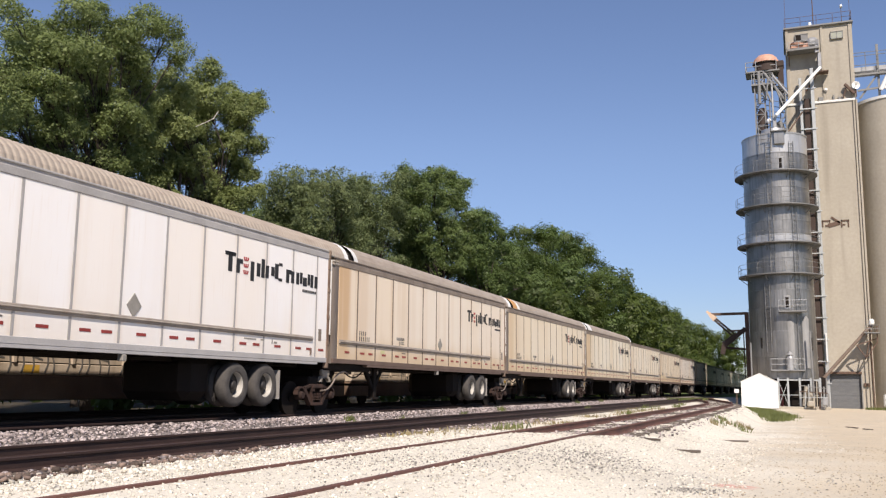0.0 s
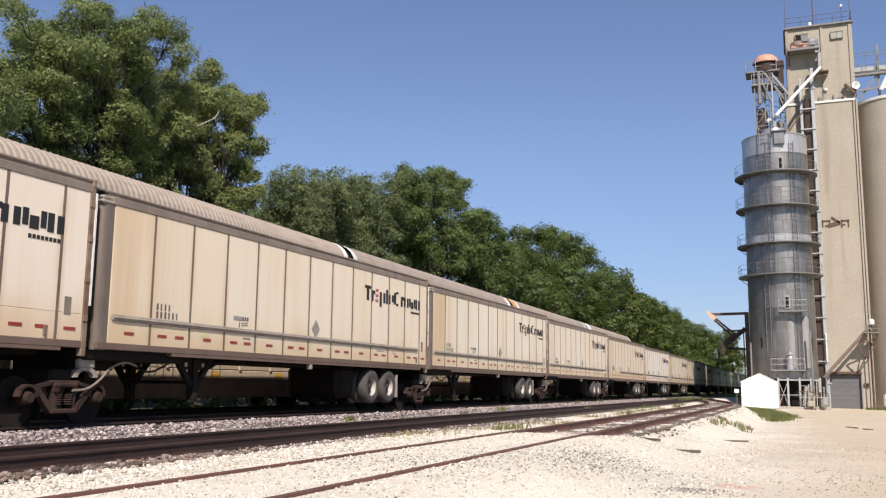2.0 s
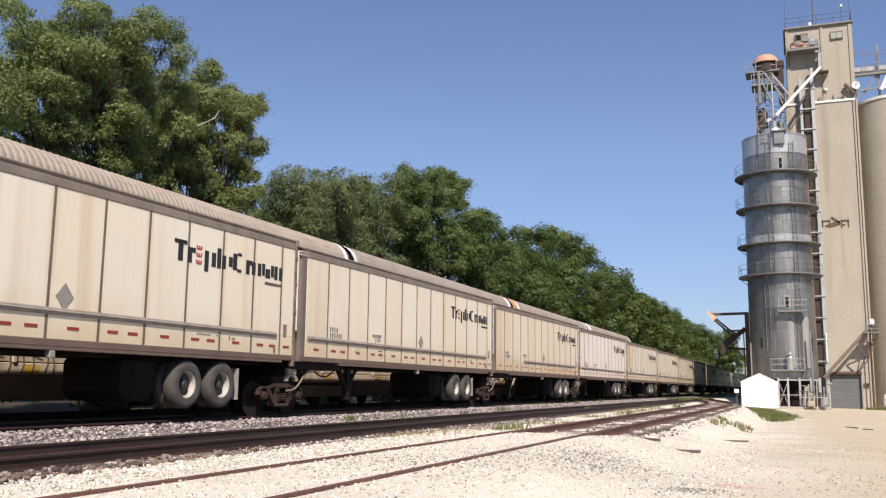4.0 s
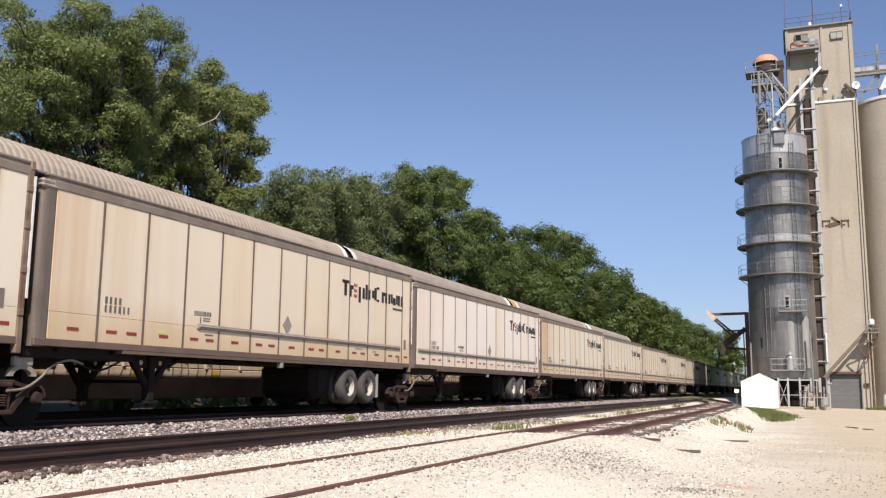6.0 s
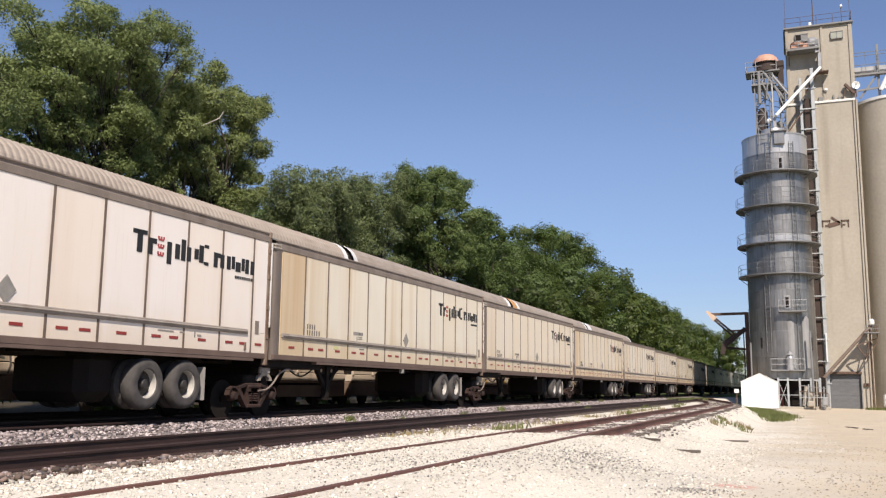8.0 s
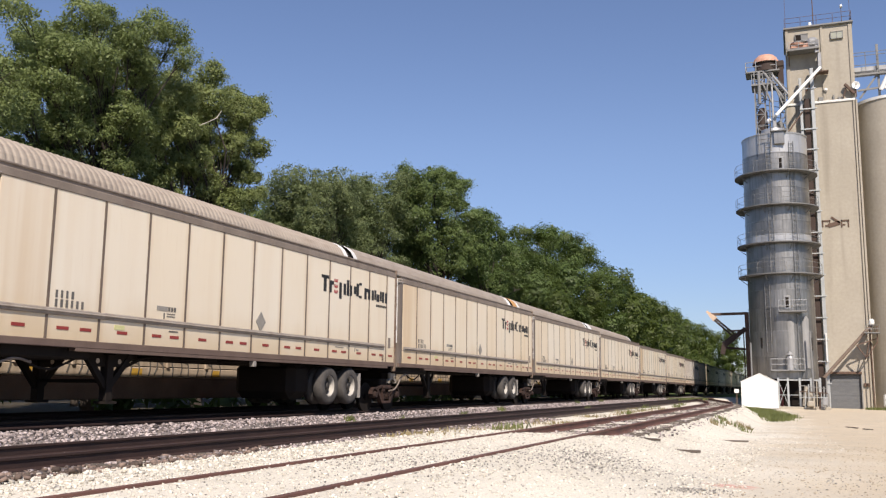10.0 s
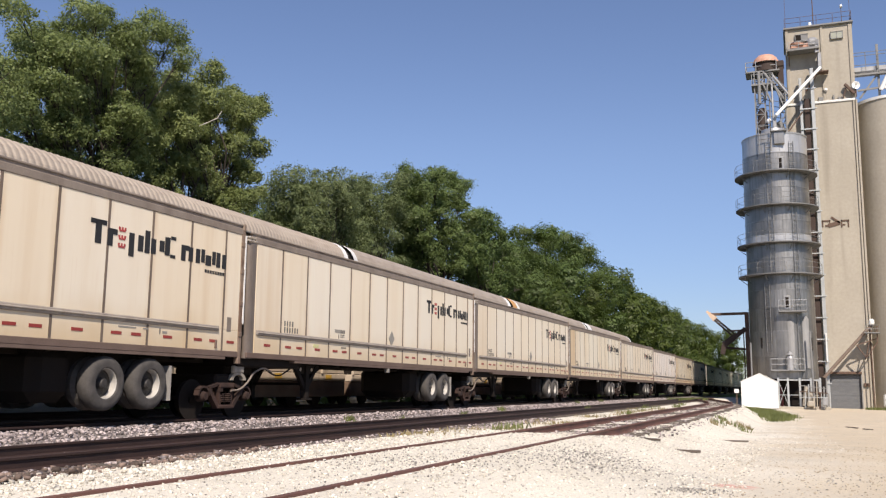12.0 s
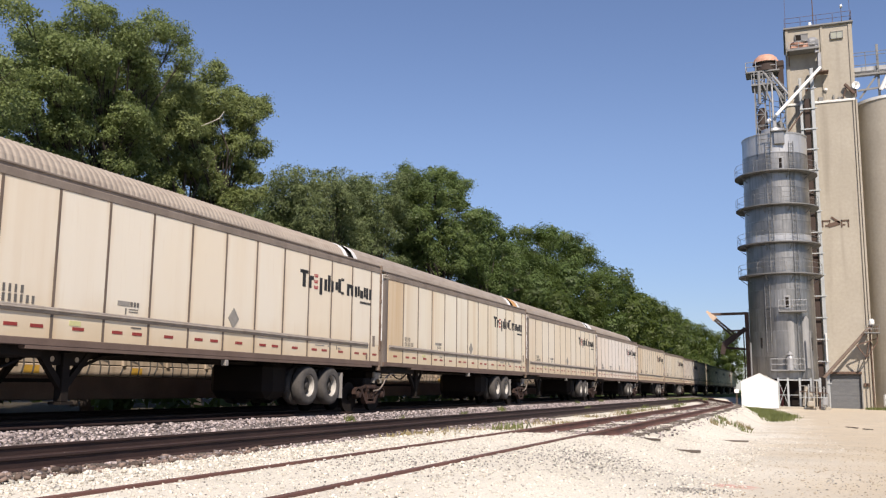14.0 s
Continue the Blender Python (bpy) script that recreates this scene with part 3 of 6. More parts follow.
def hose(pts, r):
    """A bent hose through a few points."""
    bm = bmesh.new()
    p = [Vector(q) for q in pts]
    fine = []
    for k in range(len(p) - 1):
        a, b, c, d = p[max(k - 1, 0)], p[k], p[k + 1], p[min(k + 2, len(p) - 1)]
        for j in range(4):
            u = j / 4
            fine.append(0.5 * ((2 * b) + (c - a) * u + (2 * a - 5 * b + 4 * c - d) * u * u + (3 * b - a - 3 * c + d) * u ** 3))
    fine.append(p[-1])
    rings = []
    for k, q in enumerate(fine):
        way = (fine[min(k + 1, len(fine) - 1)] - fine[max(k - 1, 0)]).normalized()
        side = way.cross(Vector((1, 0, 0))).normalized()
        up = side.cross(way)
        rings.append([bm.verts.new(q + r * (math.cos(a) * side + math.sin(a) * up)) for a in (math.pi * j / 4 for j in range(8))])
    for ra, rb in zip(rings, rings[1:]):
        for j in range(8):
            bm.faces.new((ra[j], ra[(j + 1) % 8], rb[(j + 1) % 8], rb[j]))
    bm.faces.new(rings[0][::-1])
    bm.faces.new(rings[-1])
    return bm


def build_trailer(i, tint):
    t = thing("trailer", "", "semi-trailer", "passing freight trailers")
    pm = panel_mats(tint, i, RUSTY[i], GRIME[i])
    rail, upright, sill = (FRAME_L, FRAME_L, SILL_L) if i == 4 else (FRAME, POST, SILL)
    xo = 1.3
    part("body", B(-1.28, 1.255, 0.36, LEN - 0.06, Z0 + 0.1, Z1 - 0.02, bev=0.02), FRAME, t)
    part("top_rail", B(1.25, xo + 0.012, 0.4, LEN, Z1 - 0.25, Z1 - 0.1, bev=0.012), rail, t)
    part("roof_lip", box(B(1.2, xo - 0.02, 0.3, LEN, Z1 - 0.1, Z1 - 0.045), 1.2, xo + 0.006, 0.25, LEN, Z1 - 0.045, Z1, bev=0.012), rail, t)
    part("side_sill", box(B(1.2, xo + 0.01, 0.2, LEN - 0.02, Z0 + 0.03, Z0 + 0.16, bev=0.01), 1.1, xo + 0.004, 2.4, LEN - 0.6, Z0 - 0.03, Z0 + 0.03), sill, t)
    part("rub_rail", box(B(1.27, xo + 0.03, RUB_START[i], RUB_END[i], Z0 + 0.575, Z0 + 0.7, bev=0.02), 1.28, xo + 0.055, RUB_START[i] + 0.04, RUB_END[i] - 0.04, Z0 + 0.615, Z0 + 0.665, bev=0.02), RUB, t, "grey extruded rub rail")
    part("corner_post", lathe([(0.13, Z0 + 0.02), (0.13, Z1 - 0.2)], 10, arc=(0.5, 1.0)), CORNER, t, m=Matrix.Translation((xo - 0.13, 0.3, 0)), smooth=True)
    part("post_cover", B(0.9, xo - 0.002, 0.3, 0.47, Z0 + 0.02, Z1 - 0.2, bev=0.01), CORNER, t, "scuffed grey-brown corner post")
    part("corner_cap", box(B(0.9, xo + 0.02, 0.12, 0.5, Z1 - 0.26, Z1 - 0.19, bev=0.03), 0.9, xo + 0.01, 0.14, 0.48, Z1 - 0.185, Z1 - 0.1, bev=0.04), CAPM, t, "bare dull metal corner cap")
    # bright line of the lit edge, made as a white strip
    part("edge_strip", B(xo - 0.02, xo + 0.03, LEN - 0.015, LEN + 0.03, Z0 + 0.8, Z1 - 0.25), BAND_W, t, "white strip standing for the lit trailer edge")
    part("rear_frame", box(B(1.2, xo + 0.015, LEN - 0.13, LEN, Z0 - 0.12, Z1 - 0.1, bev=0.015), 1.22, xo + 0.025, LEN - 0.1, LEN + 0.01, Z1 - 0.16, Z1 + 0.015, bev=0.02), REAR, t, "rust-streaked rear door frame")
    part("roof_sheet", B(-1.25, 1.25, 0.02, LEN - 0.02, Z1 - 0.02, Z1 + 0.01), STEEL_P, t)
    g = 0.028
    for a, b in zip(JOINTS[:-1], JOINTS[1:]):
        part("upper_panel", B(1.26, xo - 0.006, a + g, b - g, Z0 + 0.636, Z1 - 0.245, bev=0.006), pm, t)
        part("lower_panel", B(1.26, xo - 0.006, a + g, b - g, Z0 + 0.15, Z0 + 0.632, bev=0.006), pm, t)
    for a in JOINTS[1:-1]:
        part("panel_post", B(1.255, xo, a - 0.026, a + 0.026, Z0 + 0.14, Z1 - 0.23), upright, t)
    two = False
    for a, b in zip(JOINTS[:-1], JOINTS[1:]):
        for c in ((0.3, 0.74) if two else (0.5,)):
            y = a + (b - a) * c
            part("reflector", B(xo - 0.008, xo + 0.002, y - 0.14, y + 0.14, Z0 + 0.33, Z0 + 0.39), RED, t)
        two = not two
    # markings as plain shapes
    x0, x1 = xo - 0.008, xo + 0.003
    y0, zb, cap, wide = 11.3, 3.285, 0.43, 1.047
    bm = bmesh.new()
    for y, w, lo, hi in MARK_BARS:
        box(bm, x0, x1, y0 + wide * y, y0 + wide * (y + 1.2 * w), zb + cap * lo, zb + cap * hi)
    part("side_marking", bm, INK, t, "bold black painted marking bars", "stuff")
    for k in range(3):
        z = zb + 0.0 + 0.15 * k
        bm = B(x0, x1, y0 + 0.76, y0 + 0.93, z, z + 0.035)
        for q in (0.745, 0.825, 0.905):
            box(bm, x0, x1, y0 + q, y0 + q + 0.045, z + 0.035, z + 0.085)
        part("emblem", bm, RED_LOGO, t, "small dark red emblem shape")
    bm = bmesh.new()
    for k in range(8):
        box(bm, x0, x1, y0 + 3.5 + 0.093 * k, y0 + 3.565 + 0.093 * k, zb - 0.15, zb - 0.085)
    part("small_marking", bm, INK, t, "", "stuff")
    bm = bmesh.new()
    r = random.Random(40 + i)
    for row, n, z in ((0, 4, Z0 + 0.88), (1, 6, Z0 + 0.67 + 0.05)):
        for k in range(n):
            y = 1.84 + 0.125 * k
            box(bm, x0, x1, y, y + r.uniform(0.04, 0.06), z, z + 0.135)
    part("number_marking", bm, INK_G, t, "", "stuff")
    part("stripe_marking", B(x0, x1, 4.54, 4.88, Z0 + 0.88, Z0 + 0.97), PLACARD, t)
    bm = bmesh.new()
    for a in (4.9, 4.99, 5.08):
        box(bm, x0, x1, a, a + 0.06, Z0 + 0.88, Z0 + 0.97)
    box(bm, x0, x1, 4.76, 4.79, Z0 + 0.72, Z0 + 0.84)
    for k in range(2):
        box(bm, x0, x1, 4.86, 5.12, Z0 + 0.77 + 0.05 * k, Z0 + 0.785 + 0.05 * k)
    part("owner_marking", bm, INK_G, t)
    bm = bmesh.new()
    v = [bm.verts.new((x, 8.36 + dy, Z0 + 0.91 + dz)) for x in (x0, x1 + 0.006) for dy, dz in ((-0.21, 0), (0, -0.24), (0.21, 0), (0, 0.24))]
    bm.faces.new(v[4:])
    for k in range(4):
        j = (k + 1) % 4
        bm.faces.new((v[k], v[j], v[4 + j], v[4 + k]))
    part("placard_holder", bm, PLACARD, t, "grey diamond placard holder")
    for y, z, w, h, mm in ((3.35, 0.5, 0.28, 0.09, YELLOW_S), (4.95, 0.49, 0.3, 0.03, INK_G), (12.2, 0.5, 0.5, 0.03, PLACARD), (12.9, 0.5, 0.16, 0.03, PLACARD), (13.4, 0.52, 0.03, 0.12, INK_G), (13.5, 0.47, 0.14, 0.05, PLACARD), (15.72, 0.92, 0.16, 0.32, FRAME)):
        part("sticker", B(xo - 0.008, xo + 0.001, y, y + w, Z0 + z - h, Z0 + z), mm, t)
    part("latch", B(xo - 0.01, xo + 0.03, 15.28, 15.34, Z0 + 0.2, Z0 + 0.38, bev=0.01), SILL, t)
    for z in (0.5, 1.2, 1.9, 2.5):
        part("hinge", B(xo - 0.01, xo + 0.035, LEN - 0.14, LEN - 0.02, Z0 + z, Z0 + z + 0.11, bev=0.012), REAR, t)
    # underside
    part("main_beam", box(B(-0.5, -0.35, 0.3, LEN - 0.3, Z0 - 0.1, Z0 + 0.1), 0.35, 0.5, 0.3, LEN - 0.3, Z0 - 0.1, Z0 + 0.1), DARK, t)
    for k in range(11):
        piece("crossbeam", CROSSBEAM, t, pose(0, 0.8 + 1.4 * k, Z0 - 0.06))
    part("suspension_box", box(B(-0.75, 0.75, 10.8, 13.9, Z0 - 0.75, Z0 + 0.05, bev=0.08), -0.95, 0.9, 10.6, 11.6, Z0 - 0.95, Z0 + 0.05, bev=0.2), DARK, t)
    part("front_frame", B(-1.15, 1.15, 0.1, 2.95, Z0 - 0.17, Z0 + 0.06, bev=0.04), DARK, t)
    for x in (-0.86, 0.84):
        leg = part("landing_leg", B(x - 0.09, x + 0.09, 3.66, 3.84, Z0 - 0.93, Z0, bev=0.01), DARK, t)
        part("foot", B(x - 0.15, x + 0.15, 3.6, 3.9, Z0 - 0.98, Z0 - 0.93), DARK, leg)
        for a in (3.12, 4.38):
            part("leg_brace", beam(bmesh.new(), (x, 3.75, Z0 - 0.72), (x, a, Z0 - 0.02), 0.1, 0.12), DARK, leg)
        plate = B(x - 0.03, x + 0.03, 3.2, 4.3, Z0 - 0.28, Z0, bev=0.02)
        part("gusset", plate, DARK, leg)
        # discs in the rack colour stand for open holes in the plate
        for a in (3.45, 4.05):
            part("bolt_cap", T((x + 0.03, a, Z0 - 0.17), (x + 0.036, a, Z0 - 0.17), 0.05, seg=10), RACK, leg, "pale disc standing for a round hole")
    part("leg_shaft", beam(bmesh.new(), (-0.86, 3.75, Z0 - 0.55), (0.84, 3.75, Z0 - 0.55), 0.07, 0.07), DARK, t)
    part("leg_stay", beam(bmesh.new(), (0.84, 3.75, Z0 - 0.45), (0.6, 5.1, Z0 - 0.05), 0.05, 0.05), DARK, t)
    part("hose_loop", hose([(1.0, 1.4, Z0 - 0.15), (1.02, 1.8, Z0 - 0.32), (1.02, 2.2, Z0 - 0.34), (1.0, 2.7, Z0 - 0.16)], 0.022), DARK, t)
    part("kingpin_plate", B(-0.7, 0.7, 0.2, 1.4, Z0 - 0.35, Z0 - 0.05, bev=0.03), DARK, t)
    for y in (12.05, 13.3):
        for x, s in ((1.24, 1), (-1.24, -1)):
            w = new("wheel")
            w.parent = t
            w.matrix_basis = pose(x, y, Z0 - 0.595) if s > 0 else pose(x, y, Z0 - 0.595, 0, 0, 180)
            piece("tyre", WHEEL[0], w)
            piece("rim", WHEEL[1], w)
            piece("hub", WHEEL[2], w)
        part("axle", T((-1.1, y, Z0 - 0.595), (1.1, y, Z0 - 0.595), 0.07), DARK, t)
    for x in (0.95, -0.95):
        part("mud_flap", B(x + (0.1 if x > 0 else -0.3), x + (0.3 if x > 0 else -0.1), 13.9, 13.92, Z0 - 0.93, Z0 - 0.22), mat_flap, t, "pale worn rubber mud flap")
    part("marker_bracket", B(1.18, 1.31, 8.12, 8.24, Z0 - 0.17, Z0 - 0.04, bev=0.01), PLACARD, t, "small pale marker lamp bracket")
    # the body rises a little towards its rear end
    for ob in t.children:
        if ob.type == "MESH" and ob.data.users == 1:
            for v in ob.data.vertices:
                v.co.z += RISE * v.co.y * min(max((v.co.z - 2.4) / 1.7, 0.0), 1.0)
    return t


def wheel_meshes():
    tyre = lathe([(0.29, -0.27), (0.42, -0.285), (0.48, -0.265), (0.505, -0.235), (0.507, -0.13), (0.503, -0.035), (0.483, -0.005), (0.44, 0.018), (0.38, 0.026), (0.335, 0.014), (0.312, 0.016), (0.29, 0.006), (0.284, -0.02), (0.285, -0.1)], 40, "X", closed=True)
    for f in tyre.faces:
        f.smooth = True
    tyre2 = lathe([(0.29, -0.6), (0.45, -0.6), (0.5, -0.5), (0.5, -0.4), (0.45, -0.32), (0.29, -0.32)], 28, "X", bm=tyre, closed=True)
    rim = lathe([(0.286, -0.012), (0.278, -0.014), (0.271, -0.03), (0.266, -0.09), (0.258, -0.165)], 36, "X")
    for f in rim.faces:
        f.smooth = True
    hub = lathe([(0.262, -0.15), (0.235, -0.165), (0.13, -0.15), (0.1, -0.08), (0.075, -0.05), (0.001, -0.045)], 20, "X")
    for k in range(10):
        a = 2 * math.pi * k / 10
        tube(hub, (-0.18, 0.185 * math.cos(a), 0.185 * math.sin(a)), (-0.145, 0.185 * math.cos(a), 0.185 * math.sin(a)), 0.014, seg=6)
    return mesh_of("tyre", tyre2, TYRE), mesh_of("rim", rim, RIM), mesh_of("hub", hub, HUB)


CROSSBEAM = mesh_of("crossbeam", B(-1.2, 1.15, 0, 0.1, 0, 0.16), DARK)
ADAPT = mat("dusty_grey_casting", (0.34, 0.3, 0.245), (0.2, 0.17, 0.14), rough=0.7, scale=5)
mat_flap = mat("pale_mud_flap", (0.33, 0.31, 0.29), (0.2, 0.19, 0.18), rough=0.8, scale=4)
WHEEL = wheel_meshes()


def build_bogie():
    """The rail bogie between two trailers; its origin is on the rail top at its centre."""
    t = thing("rail_bogie", "rusty brown rail bogie under the trailer ends", "rail bogie", "rail bogies")
    for s in (1, -1):
        c = s * 1.03
        bm = bmesh.new()
        box(bm, c - 0.09, c + 0.09, -0.34, 0.34, 0.24, 0.33, bev=0.02)
        box(bm, c - 0.07, c + 0.07, -0.4, 0.4, 0.8, 0.87, bev=0.02)
        for q in (1, -1):
            beam(bm, (c, q * 0.32, 0.28), (c, q * 0.74, 0.72), 0.14, 0.11)
            beam(bm, (c, q * 0.24, 0.32), (c, q * 0.3, 0.82), 0.13, 0.07)
            beam(bm, (c, q * 0.38, 0.82), (c, q * 0.74, 0.74), 0.13, 0.07)
            for k in range(5):
                a, b = math.pi * k / 5, math.pi * (k + 1) / 5
                beam(bm, (c, q * 0.95 + 0.23 * math.cos(a), 0.56 + 0.22 * math.sin(a)), (c, q * 0.95 + 0.23 * math.cos(b), 0.56 + 0.22 * math.sin(b)), 0.13, 0.05)
        bm.transform(Matrix.Diagonal((1, 0.86, 0.92, 1)))
        f = part("side_frame", bm, RUST, t)
        for q in (1, -1):
            bx = part("bearing_box", lathe([(0.001, 0.12), (0.08, 0.12), (0.11, 0.06), (0.12, -0.1)], 16, "X"), RUST, f)
            bx.matrix_basis = pose(c, q * 0.82, 0.5, 0, 0, 0 if s > 0 else 180)
            for k in range(5):
                r = lathe([(0.075, -0.018), (0.1, 0), (0.075, 0.018)], 10)
                r.transform(pose(c, q * 0.13, 0.38 + 0.04 * k))
                part("coil", r, RUST, f)
        part("bolster_end", box(box(B(c - 0.1, c + 0.1, -0.28, 0.28, 0.68, 0.76, bev=0.02), c - 0.1, c + 0.1, -0.28, -0.17, 0.6, 0.68), c - 0.1, c + 0.1, 0.17, 0.28, 0.6, 0.68), RUST, f)
        arc = lathe([(0.2, -0.05), (0.31, -0.05), (0.31, 0.05), (0.2, 0.05)], 10, "X", arc=(0.0, 0.5), closed=True)
        arc.transform(Matrix.Translation((c, 0.5, 0.86)) @ Matrix.Diagonal((1, 1, 0.62, 1)))
        part("coupling_arch", arc, ADAPT, t, "dusty grey coupling adaptor with arched underside")
        part("coupling_pad", B(c - 0.06, c + 0.06, 0.3, 0.72, 1.02, 1.2, bev=0.03), ADAPT, t)
    part("bolster", B(-1.0, 1.0, -0.28, 0.28, 0.66, 1.0, bev=0.05), DARK, t)
    part("air_hose", hose([(1.12, 0.15, 0.62), (1.14, 0.5, 0.66), (1.12, 0.85, 0.84), (1.1, 1.1, 1.04), (1.1, 1.5, 1.16), (1.05, 1.9, 1.1)], 0.024), FRAME, t, "pale dusty air hose")
    part("air_tank", T((-0.5, 0.9, 0.85), (0.8, 0.9, 0.85), 0.16, seg=14), DARK, t)
    wheel = lathe([(0.001, -0.8), (0.09, -0.8), (0.09, -0.74), (0.36, -0.76), (0.45, -0.765), (0.45, -0.735), (0.42, -0.73), (0.42, -0.64), (0.36, -0.64), (0.1, -0.66), (0.08, -0.6),
                   (0.08, 0.6), (0.1, 0.66), (0.36, 0.64), (0.42, 0.64), (0.42, 0.73), (0.45, 0.735), (0.45, 0.765), (0.36, 0.76), (0.09, 0.74), (0.09, 0.8), (0.001, 0.8)], 28, "X")
    me = mesh_of("wheelset", wheel, DARK)
    for q in (1, -1):
        piece("wheelset", me, t, pose(0, q * 0.82, 0.42))
    return t


# small unevenness in the run, by time
JERK = {2.0: -0.01, 3.0: 0.026, 5.5: 0.095, 6.0: -0.053, 6.5: -0.012, 7.0: -0.028, 7.5: -0.025, 8.0: -0.021, 10.5: 0.022, 11.0: 0.028, 11.5: -0.02, 12.5: 0.028, 13.0: 0.021, 14.0: -0.029}


def travel(s):
    """Metres that the train has run after s seconds."""
    return 12.8087 * s - 0.026452 * s * s + 0.00088 * s ** 3


PITCH, FIRST, BOGIE = 16.3534, -10.5695, 16.1
TINTS = [(0.8, 0.745, 0.69), (0.735, 0.672, 0.562), (0.725, 0.648, 0.525), (0.745, 0.665, 0.565), (0.83, 0.81, 0.795), (0.735, 0.685, 0.575), (0.715, 0.628, 0.502)]
RUSTY, GRIME = [0.1, 0.25, 0.4, 0.9, 0.15, 0.8, 0.3], [0.5, 0.8, 0.85, 0.95, 0.25, 0.75, 0.85]
RUB_START, RUB_END = [0.56, 0.56, 0.56, 0.56, 0.56, 0.56, 4.65], [15.4, 15.4, 15.4, 14.1, 15.4, 15.4, 15.4]
LABELS = ["clean white ribbed freight trailer riding on rails", "pale cream freight trailer riding on rails", "cream grimy freight trailer riding on rails", "cream rust-streaked freight trailer riding on rails", "bright white freight trailer with faint rust runs",
          "cream freight trailer with rust runs at its front", "pale cream freight trailer with a short rub rail"]
ORDER = [2, 4, 3, 2, 5, 1, 6, 0, 5, 1, 2, 1, 1, 5, 1, 0, 2, 1, 0, 1, 5, 1, 0, 1]
trailers, bogies = [], []
kinds = {}
for k, kind in enumerate(ORDER):
    at = pose(MAIN_X, FIRST + PITCH * k, RAIL_Z)
    if kind not in kinds:
        ob = kinds[kind] = build_trailer(kind, TINTS[kind])
        ob.matrix_basis = at
        tagged(ob, LABELS[kind])
    else:
        ob = copy_thing(kinds[kind], at)
    trailers.append(ob)
    at = pose(MAIN_X, FIRST + PITCH * k + BOGIE, RAIL_Z)
    if bogies:
        b = copy_thing(bogies[0], at)
    else:
        b = build_bogie()
        b.matrix_basis = at
    bogies.append(b)


# ---- parked train ----
def arch(y, grow=0.0, n=14):
    """Section of the rounded car roof from side to side at the place y."""
    pts = []
    for i in range(n + 1):
        a = math.pi * i / n
        c, s = math.cos(a), math.sin(a)
        x = (1.58 + grow) * math.copysign(abs(c) ** 0.62, c)
        pts.append(Vector((x, y, 5.15 + (1.28 + grow) * abs(s) ** 0.75)))
    return pts


def roof_shell(y0, y1, ribs=True, grow=0.0):
    bm = bmesh.new()
    prev = None
    n = int((y1 - y0) / 0.213) if ribs else 1
    w = (y1 - y0) / n
    stops = [(y0 + w * (i + u), g) for i in range(n) for u, g in ((0.0, 0.02), (0.22, 0.024), (0.45, 0.02), (0.64, 0.0), (0.82, 0.0))] + [(y1, 0.02)] if ribs else [(y0, 0.0), (y1, 0.0)]
    for y, g in stops:
        g += grow
        ring = [bm.verts.new(p) for p in arch(y, g)]
        if prev:
            for a in range(len(ring) - 1):
                bm.faces.new((prev[a], prev[a + 1], ring[a + 1], ring[a]))
        prev = ring
    return bm


